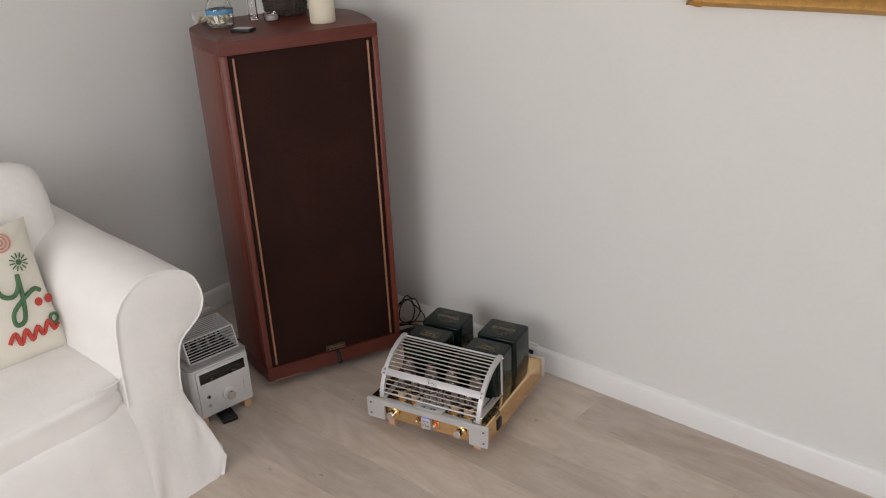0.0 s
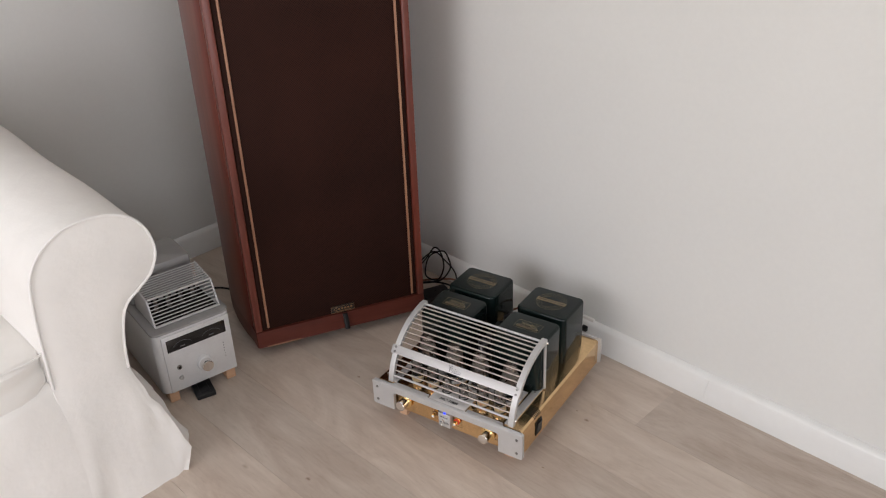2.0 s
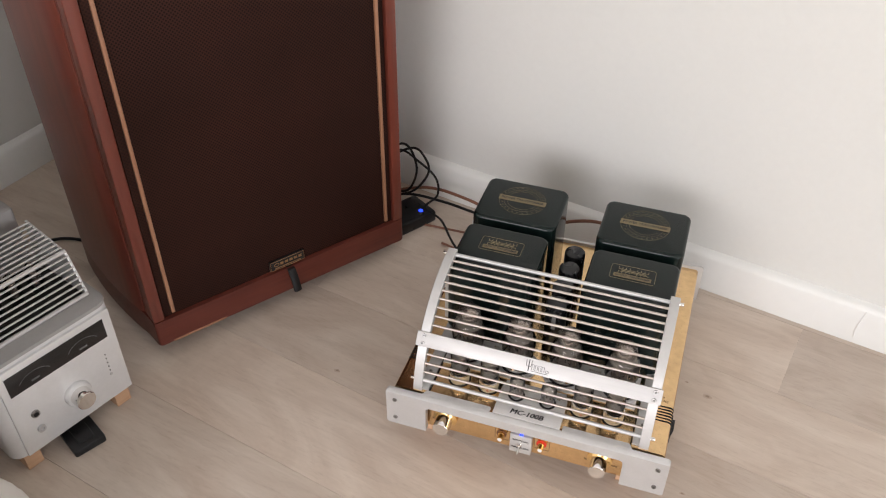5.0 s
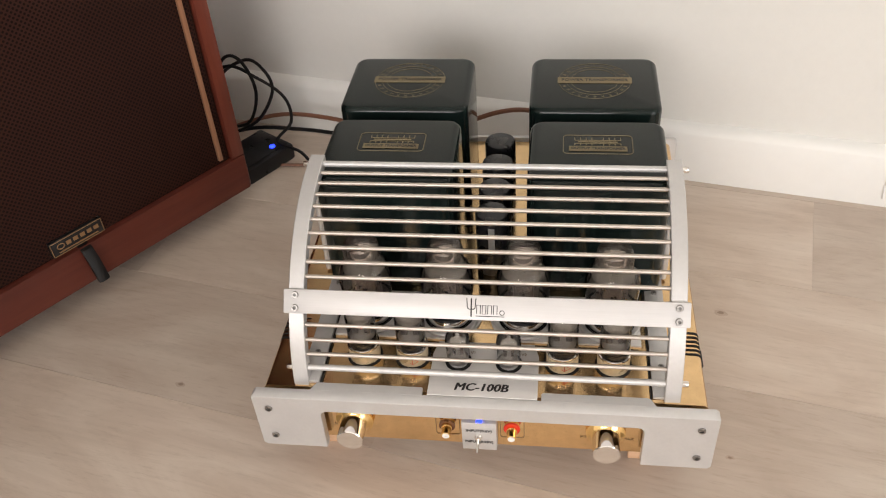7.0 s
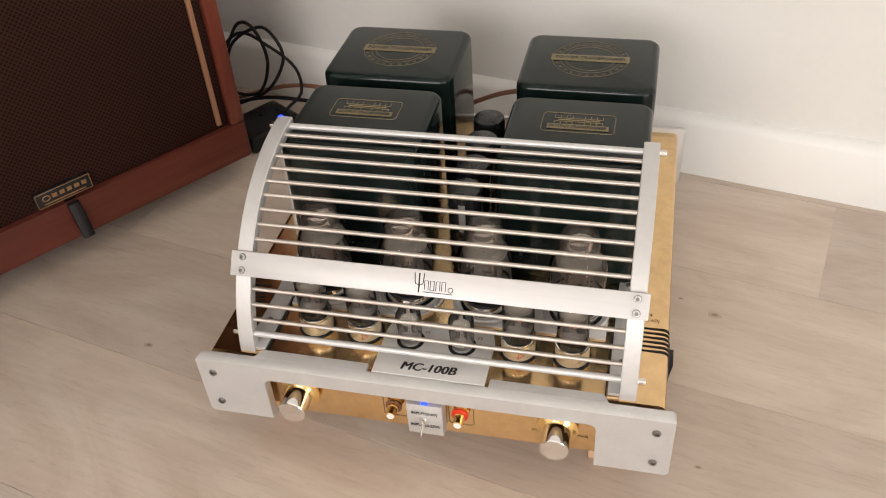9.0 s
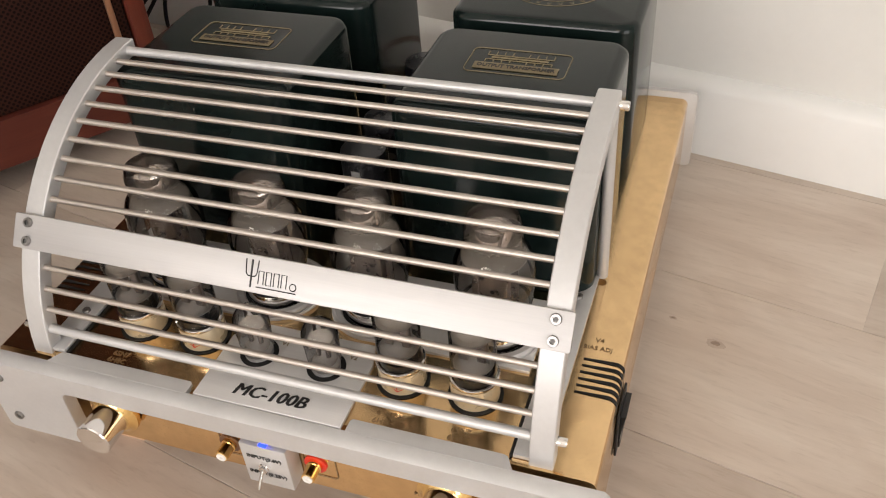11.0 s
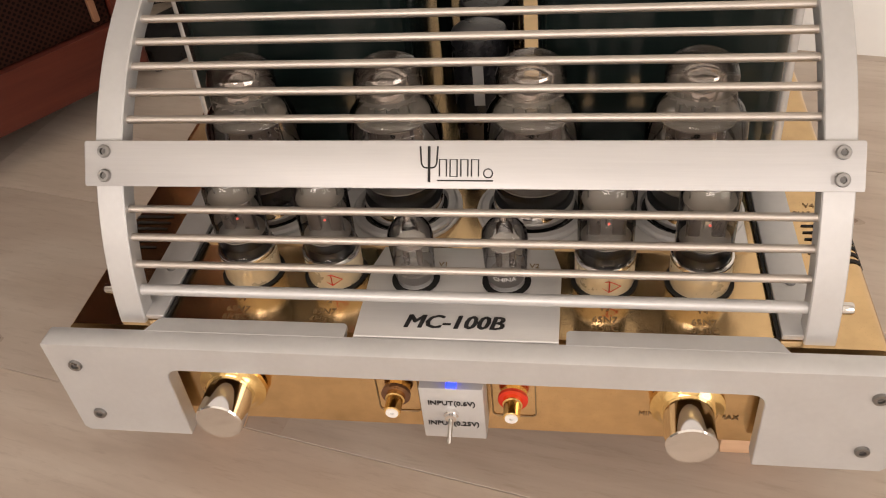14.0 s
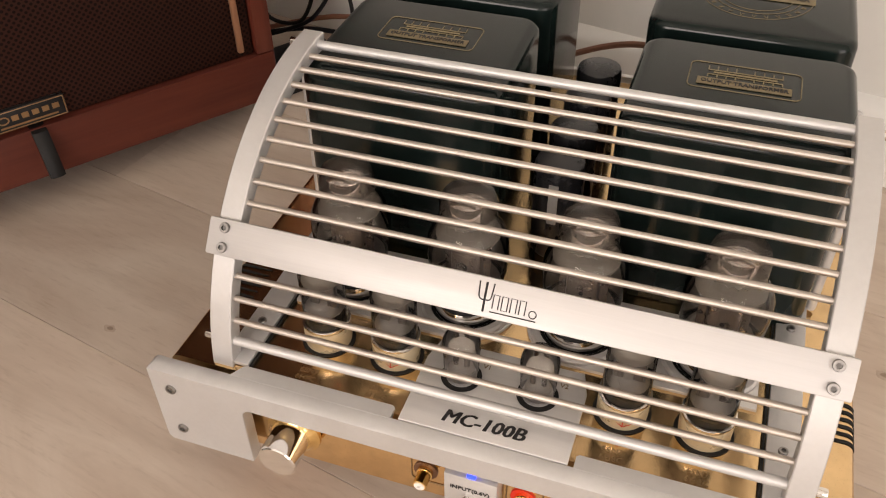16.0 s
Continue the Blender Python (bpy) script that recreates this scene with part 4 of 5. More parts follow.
for x in (0.07, SW - 0.07):
    for y in (0.15, 0.36):
        part("foot", turned([(0.020, 0), (0.020, FOOT)], 16, pose(x, y, 0)), BLACK, spk)
part("grille", cube(0.0195, SW - 0.0195, 0.006, 0.0292, BASE + 0.0005, GTOP + 0.0015, bevel=0.003), GRILLE, spk, "dark brown woven grille")
for x in (0.0345, SW - 0.0335):
    part("beading", cube(x - 0.0030, x + 0.0030, 0.002, 0.0075, 0.089, 1.073, bevel=0.0012), BEADING, spk, "thin pale wooden beading")
bx0, bx1 = 0.204, 0.268
badge = part("badge", cube(bx0, bx1, 0.0008, 0.0060, 0.0865, 0.1055, bevel=0.0006), BLACK, spk, "small black badge with gold edging")
bm = bmesh.new()
sweep(bm, [(px, 0.0005, pz) for px, pz in rounded(bx0 + 0.001, bx1 - 0.001, 0.0875, 0.1045, 0.001, 2)], 0.0005, 4, True)
part("badge_border", bm, COPPER, badge)
bm = bmesh.new()
sweep(bm, [(bx0 + 0.012 + 0.0042 * math.cos(a), 0.0005, 0.0972 + 0.0032 * math.sin(a)) for a in np.linspace(0, 2 * math.pi, 14, endpoint=False)], 0.0007, 4, True)
for k in range(5):
    x = bx0 + 0.0215 + 0.0085 * k
    box(bm, x - 0.0028, x + 0.0028, 0.0002, 0.0008, 0.0950, 0.0998)
box(bm, bx0 + 0.008, bx1 - 0.008, 0.0002, 0.0008, 0.0898, 0.0912)
part("badge_mark", bm, COPPER, badge)
bm = bmesh.new()
tab = [(0.010, 0.083), (-0.002, 0.080), (-0.010, 0.068), (-0.016, 0.053), (-0.019, 0.043)]
low = []
for (a, b) in tab:
    low.append([bm.verts.new((0.2395 + dx, a + dy, b)) for dx, dy in ((-0.0065, -0.0015), (-0.0035, -0.003), (0.0035, -0.003), (0.0065, -0.0015), (0.0065, 0.003), (-0.0065, 0.003))])
for p, q in zip(low, low[1:]):
    for i in range(6):
        bm.faces.new((p[i], p[(i + 1) % 6], q[(i + 1) % 6], q[i]))
bm.faces.new(low[0])
bm.faces.new(low[-1])
part("pull_tab", bm, CABLE, spk, "black pull tab")

# ---------------- things on the loudspeaker ----------------
TOP = SH - 0.0004


def on_speaker(x, y):
    """A spot on the speaker's top, given in world metres."""
    return pose(x, y, TOP)


# ---------------- the small amplifier ----------------
SMALL = pose(-0.664, -0.232, 0, 0, 0, 70.2)
AW, AD, AZ0, AZ1 = 0.197, 0.30, 0.03, 0.203
mini = thing("small_tube_amplifier", SMALL, "small silver amplifier with slatted tube cage, on wooden blocks", "amplifier")
bm = prism(bmesh.new(), rounded(0, AW, 0.002, AD, 0.016, 5), AZ1 - AZ0 - 0.006, pose(0, 0, AZ0), bevel=0.001)
part("chassis", bm, SILVER_PAINT, mini, "silver painted case with rounded corners")
bm = prism(bmesh.new(), rounded(-0.001, AW + 0.001, 0.001, AD + 0.001, 0.017, 5), 0.006, pose(0, 0, AZ1 - 0.006), bevel=0.001)
part("deck", bm, GREY_PAINT, mini)
part("front_panel", cube(0.018, AW - 0.006, -0.0025, 0.004, AZ0 + 0.001, AZ1 - 0.012, bevel=0.0008), SILVER_PAINT, mini, "plain silver front panel")
disp = part("display", cube(0.0275, 0.178, -0.0042, -0.002, 0.146, 0.180, bevel=0.0006), DISPLAY, mini, "dark glossy twin meter window")
for cx in (0.066, 0.140):
    bm = bmesh.new()
    sweep(bm, [(cx + 0.026 * math.cos(a), -0.0044, 0.149 + 0.020 * math.sin(a)) for a in np.linspace(0.5, 2.64, 14)], 0.0005, 4)
    box(bm, cx - 0.006, cx + 0.006, -0.0046, -0.0041, 0.153, 0.156)
    part("meter_scale", bm, METER, disp)
m = pose(0.1105, -0.0025, 0.084, 90)
k = part("volume_knob", turned([(0.0205, 0), (0.0205, 0.005), (0.0185, 0.0075), (0.0125, 0.008)], 32, m), SILVER_PAINT, mini)
part("knob_cap", turned([(0.0150, 0.0078), (0.0146, 0.024), (0.0135, 0.0255), (0, 0.0255)], 28, m, cap=False), CHROME, k)
for z, mat in ((0.097, BLACK), (0.066, ALU)):
    part("jack", turned([(0.0062, 0), (0.0058, 0.0035), (0.0034, 0.0035), (0.0030, 0.001), (0, 0.001)], 20, pose(0.0475, -0.0025, z, 90), cap=False), STEEL if mat is BLACK else ALU, mini)
    if mat is BLACK:
        part("jack_hole", turned([(0.0038, 0.0), (0.0038, 0.0037)], 16, pose(0.0475, -0.0025, z, 90)), BLACK, mini)
for k in range(6):
    z = 0.117 - 0.008 * k
    part("level_light", turned([(0.0011 if k < 5 else 0.0026, 0), (0.001 if k < 5 else 0.0024, 0.001)], 8, pose(0.166, -0.0025, z, 90)), BLACK if k < 5 else ALU, mini)
for x, y in ((0.012, 0.004), (AW - 0.035, 0.004), (0.012, AD - 0.05), (AW - 0.035, AD - 0.05)):
    part("foot", cube(x, x + 0.024, y, y + 0.032, 0, AZ0 - 0.0003, bevel=0.0008), PINE, mini, "raw wooden block")
# slatted cage: sloping front and flat top
C0, C1 = 0.022, AW - 0.012
F0, F1, F2 = (0.030, AZ1 + 0.001), (0.056, 0.268), (0.150, 0.278)
for x in (C0, C1):
    bm = prism(bmesh.new(), [F0, F1, F2, (0.158, AZ1 + 0.001)], 0.004, Matrix(((0, 0, 1, x - 0.002), (1, 0, 0, 0), (0, 1, 0, 0), (0, 0, 0, 1))), bevel=0.0008)
    part("cage_side", bm, SILVER_PAINT, mini)
for a, b, n in ((F0, F1, 8), (F1, F2, 10)):
    for k in range(n):
        t = (k + 0.0) / (n - 0.0)
        y, z = a[0] + (b[0] - a[0]) * t, a[1] + (b[1] - a[1]) * t
        rr = 0.0032 if k == 0 else 0.0015
        bm = bmesh.new()
        sweep(bm, [(C0, y, z + 0.002), (C1, y, z + 0.002)], rr, 8)
        part("cage_slat", bm, ALU, mini)
# dark sheet laid over the deck in place of shade behind the slats
part("shade_sheet", cube(C0 + 0.004, C1 - 0.004, 0.036, 0.150, AZ1 + 0.0005, AZ1 + 0.002), SHADE_BLACK, mini)
for k in range(4):
    x = 0.05 + 0.032 * k
    v = part("small_valve", turned([(0.009, 0), (0.009, 0.008), (0, 0.008)], 16, pose(x, 0.09, AZ1), cap=False), BLACK, mini)
    part("glass_envelope", turned([(0.0092, 0.008), (0.0098, 0.012), (0.0098, 0.042), (0.007, 0.049), (0, 0.053)], 18, pose(x, 0.09, AZ1), cap=False), GLASS, v)
    part("anode", turned([(0.005, 0.012), (0.005, 0.036)], 12, pose(x, 0.09, AZ1)), ANODE, v)
bm = prism(bmesh.new(), rounded(0.014, AW - 0.014, 0.172, AD - 0.004, 0.006, 4), 0.088, pose(0, 0, AZ1), bevel=0.003)
part("transformer_cover", bm, GREY_PAINT, mini, "grey painted rear cover")

adapter = thing("remote_control_box", pose(-0.640, -0.139, 0, 0, 0, 62), "small flat black box lying under the silver amplifier", "box")
part("shell", cube(-0.024, 0.024, -0.044, 0.05, 0.0, 0.014, bevel=0.003), BLACK, adapter)
part("ridge", cube(-0.012, 0.012, -0.036, 0.03, 0.014, 0.0165, bevel=0.001), BLACK, adapter)


# ---------------- the sofa ----------------
sofa = thing("sofa", ROOM @ pose(-0.4, -0.5, 0), "white slipcovered sofa with rolled arms and skirted base", "sofa")


def arm_section():
    """Section of the rolled arm as (r, z) from the floor outside, over the roll, to the seat inside; r from the arm's middle."""
    key = [(0.004, 0.0), (-0.002, 0.08), (-0.006, 0.16), (-0.009, 0.24), (-0.008, 0.33), (0.002, 0.40), (0.018, 0.440), (0.050, 0.463), (0.082, 0.487), (0.100, 0.528), (0.093, 0.575), (0.068, 0.614), (0.028, 0.637), (-0.020, 0.645), (-0.068, 0.640), (-0.108, 0.618), (-0.134, 0.588), (-0.148, 0.55), (-0.156, 0.46), (-0.160, 0.33), (-0.163, 0.22), (-0.165, 0.10), (-0.165, 0.0)]
    pts = [Vector((*p, 0)) for p in key]
    out = []
    for k in range(len(pts) - 1):
        a, b, c, d = pts[max(0, k - 1)], pts[k], pts[k + 1], pts[min(len(pts) - 1, k + 2)]
        for i in range(3):
            t = i / 3
            p = 0.5 * (2 * b + (c - a) * t + (2 * a - 5 * b + 4 * c - d) * t ** 2 + (3 * b - a - 3 * c + d) * t ** 3)
            out.append((p.x, p.y))
    return out + [key[-1]]


def skirt_corner(z):
    """How far the corner of the skirt stands out at a height: a crumpled, convex flare."""
    low = max(0, 1 - z / 0.31)
    return low * (0.060 + 0.034 * math.sin(math.pi * low) + 0.022 * noise.noise(Vector((z * 24, 5.3, 1.7))))


def sofa_arm(r0, mirror=1):
    sec = arm_section()
    bm = bmesh.new()
    rows = []
    steps = [0, -0.008, -0.018, -0.03, -0.043, -0.057, -0.072, -0.09, -0.115] + [-0.145 - 0.041 * i for i in range(16)]
    for s in steps:
        row = []
        for k, (r, z) in enumerate(sec):
            low = max(0, 1 - z / 0.31)
            side = 1 if k < len(sec) * 0.45 else 0
            ease = min(1, -s / 0.07)
            # the side skirt swings out, fuller behind the corner
            swing = skirt_corner(z) + low * (0.036 * ease * ease * (3 - 2 * ease) + ease * (0.012 * math.sin(s * 60 + 4 * low) + 0.007 * math.sin(s * 131) + 0.016 * noise.noise(Vector((s * 14, z * 9, 3.1)))))
            wob = 0.005 * noise.noise(Vector((s * 5, r * 8 + 3 * mirror, z * 6))) * min(1, -s / 0.05)
            rise = 0.045 * (-s / 0.76) * min(1, max(0, (z - 0.35) / 0.2))
            ahead = (0.036 * low + (0 if k < len(sec) / 2 else 0.014 * min(1, low * 5))) * max(0, 1 + s / 0.09)
            row.append(bm.verts.new((s + ahead, r0 + mirror * (r + side * swing + wob), z + rise)))
        rows.append(row)
    for a, b in zip(rows, rows[1:]):
        for k in range(len(sec) - 1):
            bm.faces.new((a[k], a[k + 1], b[k + 1], b[k]))
    bm.faces.new(rows[-1])
    part("arm", bm, SLIPCOVER, sofa, "rolled arm in white cotton")
    # front face, gently domed, running into the skirt below
    bm = bmesh.new()
    rings = []
    for f in (0.0, 0.03, 0.06, 0.1, 0.15, 0.2, 0.26, 0.33, 0.45, 0.6, 0.75, 1.0):
        ring = []
        for k, (r, z) in enumerate(sec):
            flare = skirt_corner(z) * (1 - f) ** 1.5 if k < len(sec) * 0.45 else 0
            rr = r + (-0.055 - r) * f + flare
            zc = z + ((0.53 if z > 0.53 else z) - z) * f
            low = max(0, 1 - z / 0.31)
            out = 0.009 * (1 - (1 - f) ** 3) * (1 - low) + low * (0.036 + (0.006 * math.sin(rr * 62 + 1.0 + 5 * low) + 0.012 * noise.noise(Vector((rr * 16, z * 7, 8.0)))) * math.sin(math.pi * min(1, f * 1.5 + 0.01)))
            if k > len(sec) / 2:
                out += 0.014 * min(1, low * 5) * (1 - f) ** 2
            # creases fanning out of the waist towards the hem
            fan = rr / (0.05 + 0.5 * low)
            crease = abs(noise.noise(Vector((fan * 9.0, z * 7, 2.2)))) - 0.2
            out += 0.045 * low * crease * min(1, f / 0.06) * max(0, 1 - f / 0.6) * (1 if k < len(sec) * 0.45 else 0)
            ring.append(bm.verts.new((out, r0 + mirror * rr, zc)))
        rings.append(ring)
    for a, b in zip(rings, rings[1:]):
        for k in range(len(sec) - 1):
            bm.faces.new((a[k], a[k + 1], b[k + 1], b[k]))
    part("arm_front", bm, SLIPCOVER, sofa, "flat scroll-shaped arm front")
    # piping round the scroll, ending at the skirt
    pts = [(0.003 + 0.036 * max(0, 1 - z / 0.31), r0 + mirror * r, z) for k, (r, z) in enumerate(sec) if z > (0.30 if k < len(sec) / 2 else 0.31)]
    part("piping", sweep(bmesh.new(), pts, 0.0030, 8), PIPING, sofa)


def cushion_bm(x0, x1, y0, y1, z0, z1, puff, seed, n=14):
    """A soft block: bulging faces, rounded rim, a little unevenness."""
    bm = bmesh.new()
    bmesh.ops.create_cube(bm, size=2.0)
    bmesh.ops.subdivide_edges(bm, edges=bm.edges, cuts=n, use_grid_fill=True)
    c = Vector(((x0 + x1) / 2, (y0 + y1) / 2, (z0 + z1) / 2))
    h = Vector(((x1 - x0) / 2, (y1 - y0) / 2, (z1 - z0) / 2))
    for v in bm.verts:
        p = v.co.copy()
        e = 7.0
        k = (abs(p.x) ** e + abs(p.y) ** e + abs(p.z) ** e) ** (1 / e)
        p = p / k
        swell = 1 + puff * (1 - min(1, p.x * p.x)) * (1 - min(1, p.y * p.y)) * abs(p.z)
        q = Vector((p.x * h.x, p.y * h.y, p.z * h.z * swell))
        q += Vector((1, 1, 1)) * 0.006 * noise.noise(Vector((p.x * 2.2 + seed, p.y * 2.2, p.z * 2)))
        v.co = c + q
    return bm


sofa_arm(0.0)
sofa_arm(-1.62, -1)
# seat base with skirt
bm = bmesh.new()
rows = []
for z, roll_in in ((0.0, 0), (0.08, 0), (0.18, 0), (0.25, 0), (0.29, 0), (0.314, 0.002), (0.328, 0.008), (0.336, 0.020), (0.338, 0.05)):
    low = max(0, 1 - z / 0.31)
    join = 0.014 * min(1, low * 5)
    rows.append([bm.verts.new((join + (0.022 - join) * min(1, max(0, -0.157 - y) / 0.09) - roll_in + low * (0.036 + 0.006 * math.sin(y * 31) * min(1, (-0.16 - y) * 5) + 0.003 * math.sin(y * 77) * min(1, (-0.16 - y) * 5)), y, z)) for y in np.linspace(-0.157, -1.463, 80)])
for a, b in zip(rows, rows[1:]):
    for k in range(79):
        bm.faces.new((a[k], a[k + 1], b[k + 1], b[k]))
part("skirt", bm, SLIPCOVER, sofa, "loose white skirt with soft folds")
part("base", cube(-0.74, -0.02, -1.47, -0.14, 0.05, 0.302, bevel=0.02), SLIPCOVER, sofa)
for y0, y1, sd in ((-0.80, -0.132, 1.0), (-1.485, -0.806, 4.0)):
    c = part("seat_cushion", cushion_bm(-0.70, 0.012, y0, y1, 0.304, 0.420, 0.28, sd), SLIPCOVER, sofa, "plump white seat cushion")
    part("piping", sweep(bmesh.new(), [(-0.345 + px, (y0 + y1) / 2 + py, 0.409) for px, py in rounded(-0.348, 0.348, -(y1 - y0) / 2 + 0.008, (y1 - y0) / 2 - 0.008, 0.05, 5)], 0.0022, 6, True), PIPING, c)
part("back_frame", cushion_bm(-0.78, -0.56, -1.62, 0.0, 0.06, 0.80, 0.03, 7.0), SLIPCOVER, sofa)
for y0, y1, sd in ((-0.81, -0.01, 2.0), (-1.61, -0.815, 6.0)):
    bm = cushion_bm(-0.34, 0.34, -(y1 - y0) / 2, (y1 - y0) / 2, -0.10, 0.10, 0.35, sd)
    bm.transform(pose(-0.545, (y0 + y1) / 2, 0.645, 0, 75, 0) @ Matrix.Diagonal((0.62, 1, 1, 1)))
    part("back_cushion", bm, SLIPCOVER, sofa, "soft white back cushion")

# the printed cushion
PM = ROOM @ pose(-0.735, -0.836, 0.574, 0, -18, 0) @ pose(0, 0, 0, 90, 0, 90)
cush = thing("cushion", PM, "cream cushion with red and green printed writing, on the sofa", "cushion")


def pillow_bm(w, h, d, n=20):
    bm = bmesh.new()
    grid = {}
    for side in (1, -1):
        for i in range(n + 1):
            for j in range(n + 1):
                u, v = 2 * i / n - 1, 2 * j / n - 1
                rim = i in (0, n) or j in (0, n)
                if rim and side < 0:
                    grid[side, i, j] = grid[1, i, j]
                    continue
                pin = 1 - 0.07 * (1 - abs(u) ** 2) * abs(v) ** 3
                pinv = 1 - 0.07 * (1 - abs(v) ** 2) * abs(u) ** 3
                z = 0 if rim else side * d * ((1 - u ** 4) * (1 - v ** 4)) ** 0.6
                grid[side, i, j] = bm.verts.new((u * w * pinv, v * h * pin, z))
        for i in range(n):
            for j in range(n):
                q = [grid[side, i, j], grid[side, i + 1, j], grid[side, i + 1, j + 1], grid[side, i, j + 1]]
                bm.faces.new(q if side > 0 else q[::-1])
    return bm


PW, PH, PD = 0.20, 0.185, 0.065
part("cover", pillow_bm(PW, PH, PD), PILLOW, cush, "cream cotton cover")


def on_pillow(x, y):
    u, v = x / PW, y / PH
    return Vector((x, y, PD * max(0.0, (1 - u ** 4) * (1 - v ** 4)) ** 0.6 + 0.0015))


def stroke(points, width):
    p = [Vector((x, y, 0)) for x, y in points]
    out = []
    for k in range(len(p) - 1):
        a, b, c, d = p[max(k - 1, 0)], p[k], p[k + 1], p[min(k + 2, len(p) - 1)]
        for i in range(6):
            t = i / 6
            out.append(0.5 * ((2 * b) + (c - a) * t + (2 * a - 5 * b + 4 * c - d) * t * t + (3 * b - a - 3 * c + d) * t ** 3))
    out.append(p[-1])
    return sweep(bmesh.new(), [on_pillow(q.x, q.y) for q in out], width, 6)


def disc(x, y, r):
    bm = bmesh.new()
    c = bm.verts.new(on_pillow(x, y))
    ring = [bm.verts.new(on_pillow(x + r * math.cos(a), y + r * math.sin(a))) for a in np.linspace(0, 2 * math.pi, 14, endpoint=False)]
    for k in range(14):
        bm.faces.new((c, ring[k], ring[(k + 1) % 14]))
    return bm


part("print", stroke([(0.045, 0.05), (0.055, 0.015), (0.080, 0.005), (0.100, 0.025), (0.108, 0.055)], 0.006), GREEN_PRINT, cush, "green printed letter")
part("print", stroke([(0.108, 0.055), (0.100, -0.01), (0.085, -0.060), (0.062, -0.065), (0.066, -0.035), (0.100, -0.010), (0.135, 0.005), (0.150, -0.004)], 0.006), GREEN_PRINT, cush)
part("print", stroke([(0.030, -0.105), (0.05, -0.085), (0.058, -0.115), (0.078, -0.085), (0.088, -0.115), (0.108, -0.088), (0.118, -0.112), (0.14, -0.085), (0.150, -0.11), (0.165, -0.10)], 0.006), RED_PRINT, cush, "red printed letters")
part("print", disc(0.135, -0.030, 0.011), RED_PRINT, cush)
part("print", disc(0.165, -0.032, 0.012), RED_PRINT, cush)
part("print", disc(0.125, 0.082, 0.008), GREEN_PRINT, cush)
for k in range(12):
    a = 2 * math.pi * k / 12
    part("print", stroke([(0.125 + 0.011 * math.cos(a), 0.082 + 0.011 * math.sin(a)), (0.125 + 0.024 * math.cos(a), 0.082 + 0.024 * math.sin(a))], 0.0016), GREEN_PRINT, cush)
part("print", stroke([(0.160 + 0.012 * math.cos(a), -0.085 + 0.012 * math.sin(a)) for a in np.linspace(0, 9, 12)], 0.004), GREEN_PRINT, cush)
for r in (0.010, 0.020, 0.030):
    part("print", stroke([(0.098 + r * math.cos(a), 0.142 + 0.8 * r * math.sin(a)) for a in np.linspace(0, 2 * math.pi, 14)], 0.0022), PINK_PRINT, cush)

# ---------------- the picture ----------------
PX0, PX1, PZ0, PZ1 = 0.468, 1.45, 1.196, 1.88
pic = thing("picture", ROOM @ pose(PX0, WALL_R, PZ0), "painting in an ornate gilded frame on the white wall", "picture")
W, H = PX1 - PX0, PZ1 - PZ0
sec = [(0, 0), (0.004, 0.022), (0.016, 0.034), (0.034, 0.030), (0.046, 0.018), (0.062, 0.020), (0.072, 0.010), (0.074, 0.0)]
for x0, z0, x1, z1 in ((0, 0, W, 0), (W, 0, W, H), (W, H, 0, H), (0, H, 0, 0)):
    a, b = Vector((x0, 0, z0)), Vector((x1, 0, z1))
    d = (b - a).normalized()
    inw = Vector((-d.z, 0, d.x))
    bm = bmesh.new()
    L, N = (b - a).length, 40
    rows = []
    for i in range(N + 1):
        t = i / N * L
        row = []
        for k, (c, h) in enumerate(sec):
            tt = min(max(t, c), L - c)
            near = math.exp(-((min(t, L - t)) / 0.10) ** 2)
            dip = -0.010 * math.sin(min(t, L - t) / L * math.pi) ** 2 if k < 3 else 0
            orn = 0.005 * near * abs(math.sin(t * 75)) * (1 if 0 < k < 6 else 0)
            row.append(bm.verts.new(a + d * tt + inw * (c + dip * -1 * 0.6 if k < 3 else c) + Vector((0, -(h + orn), 0))))
        rows.append(row)
    for p, q in zip(rows, rows[1:]):
        for k in range(len(sec) - 1):
            bm.faces.new((p[k], p[k + 1], q[k + 1], q[k]))
    part("frame_rail", bm, GILT, pic, "carved gilt moulding")
part("canvas", cube(0.07, W - 0.07, -0.009, -0.003, 0.07, H - 0.07), CANVAS, pic, "muted painted canvas")
for x in (0.035, W / 2, W - 0.035):
    part("ornament", turned([(0.022, 0), (0.020, 0.010), (0.012, 0.018), (0, 0.021)], 18, pose(x, -0.022, 0.022, 90)), GILT, pic)
# ---- boards and small things ----
candle = thing("pillar_candle", on_speaker(-0.498, 0.376), "thick ivory pillar candle on the loudspeaker", "candle")
part("wax", turned([(0.036, 0), (0.038, 0.004), (0.038, 0.196), (0.035, 0.2), (0.028, 0.196), (0, 0.193)], 36, pose(0, 0, 0), cap=False), WAX, candle)
part("wick", turned([(0.0012, 0.19), (0.001, 0.206)], 8, pose(0, 0, 0)), INK, candle)

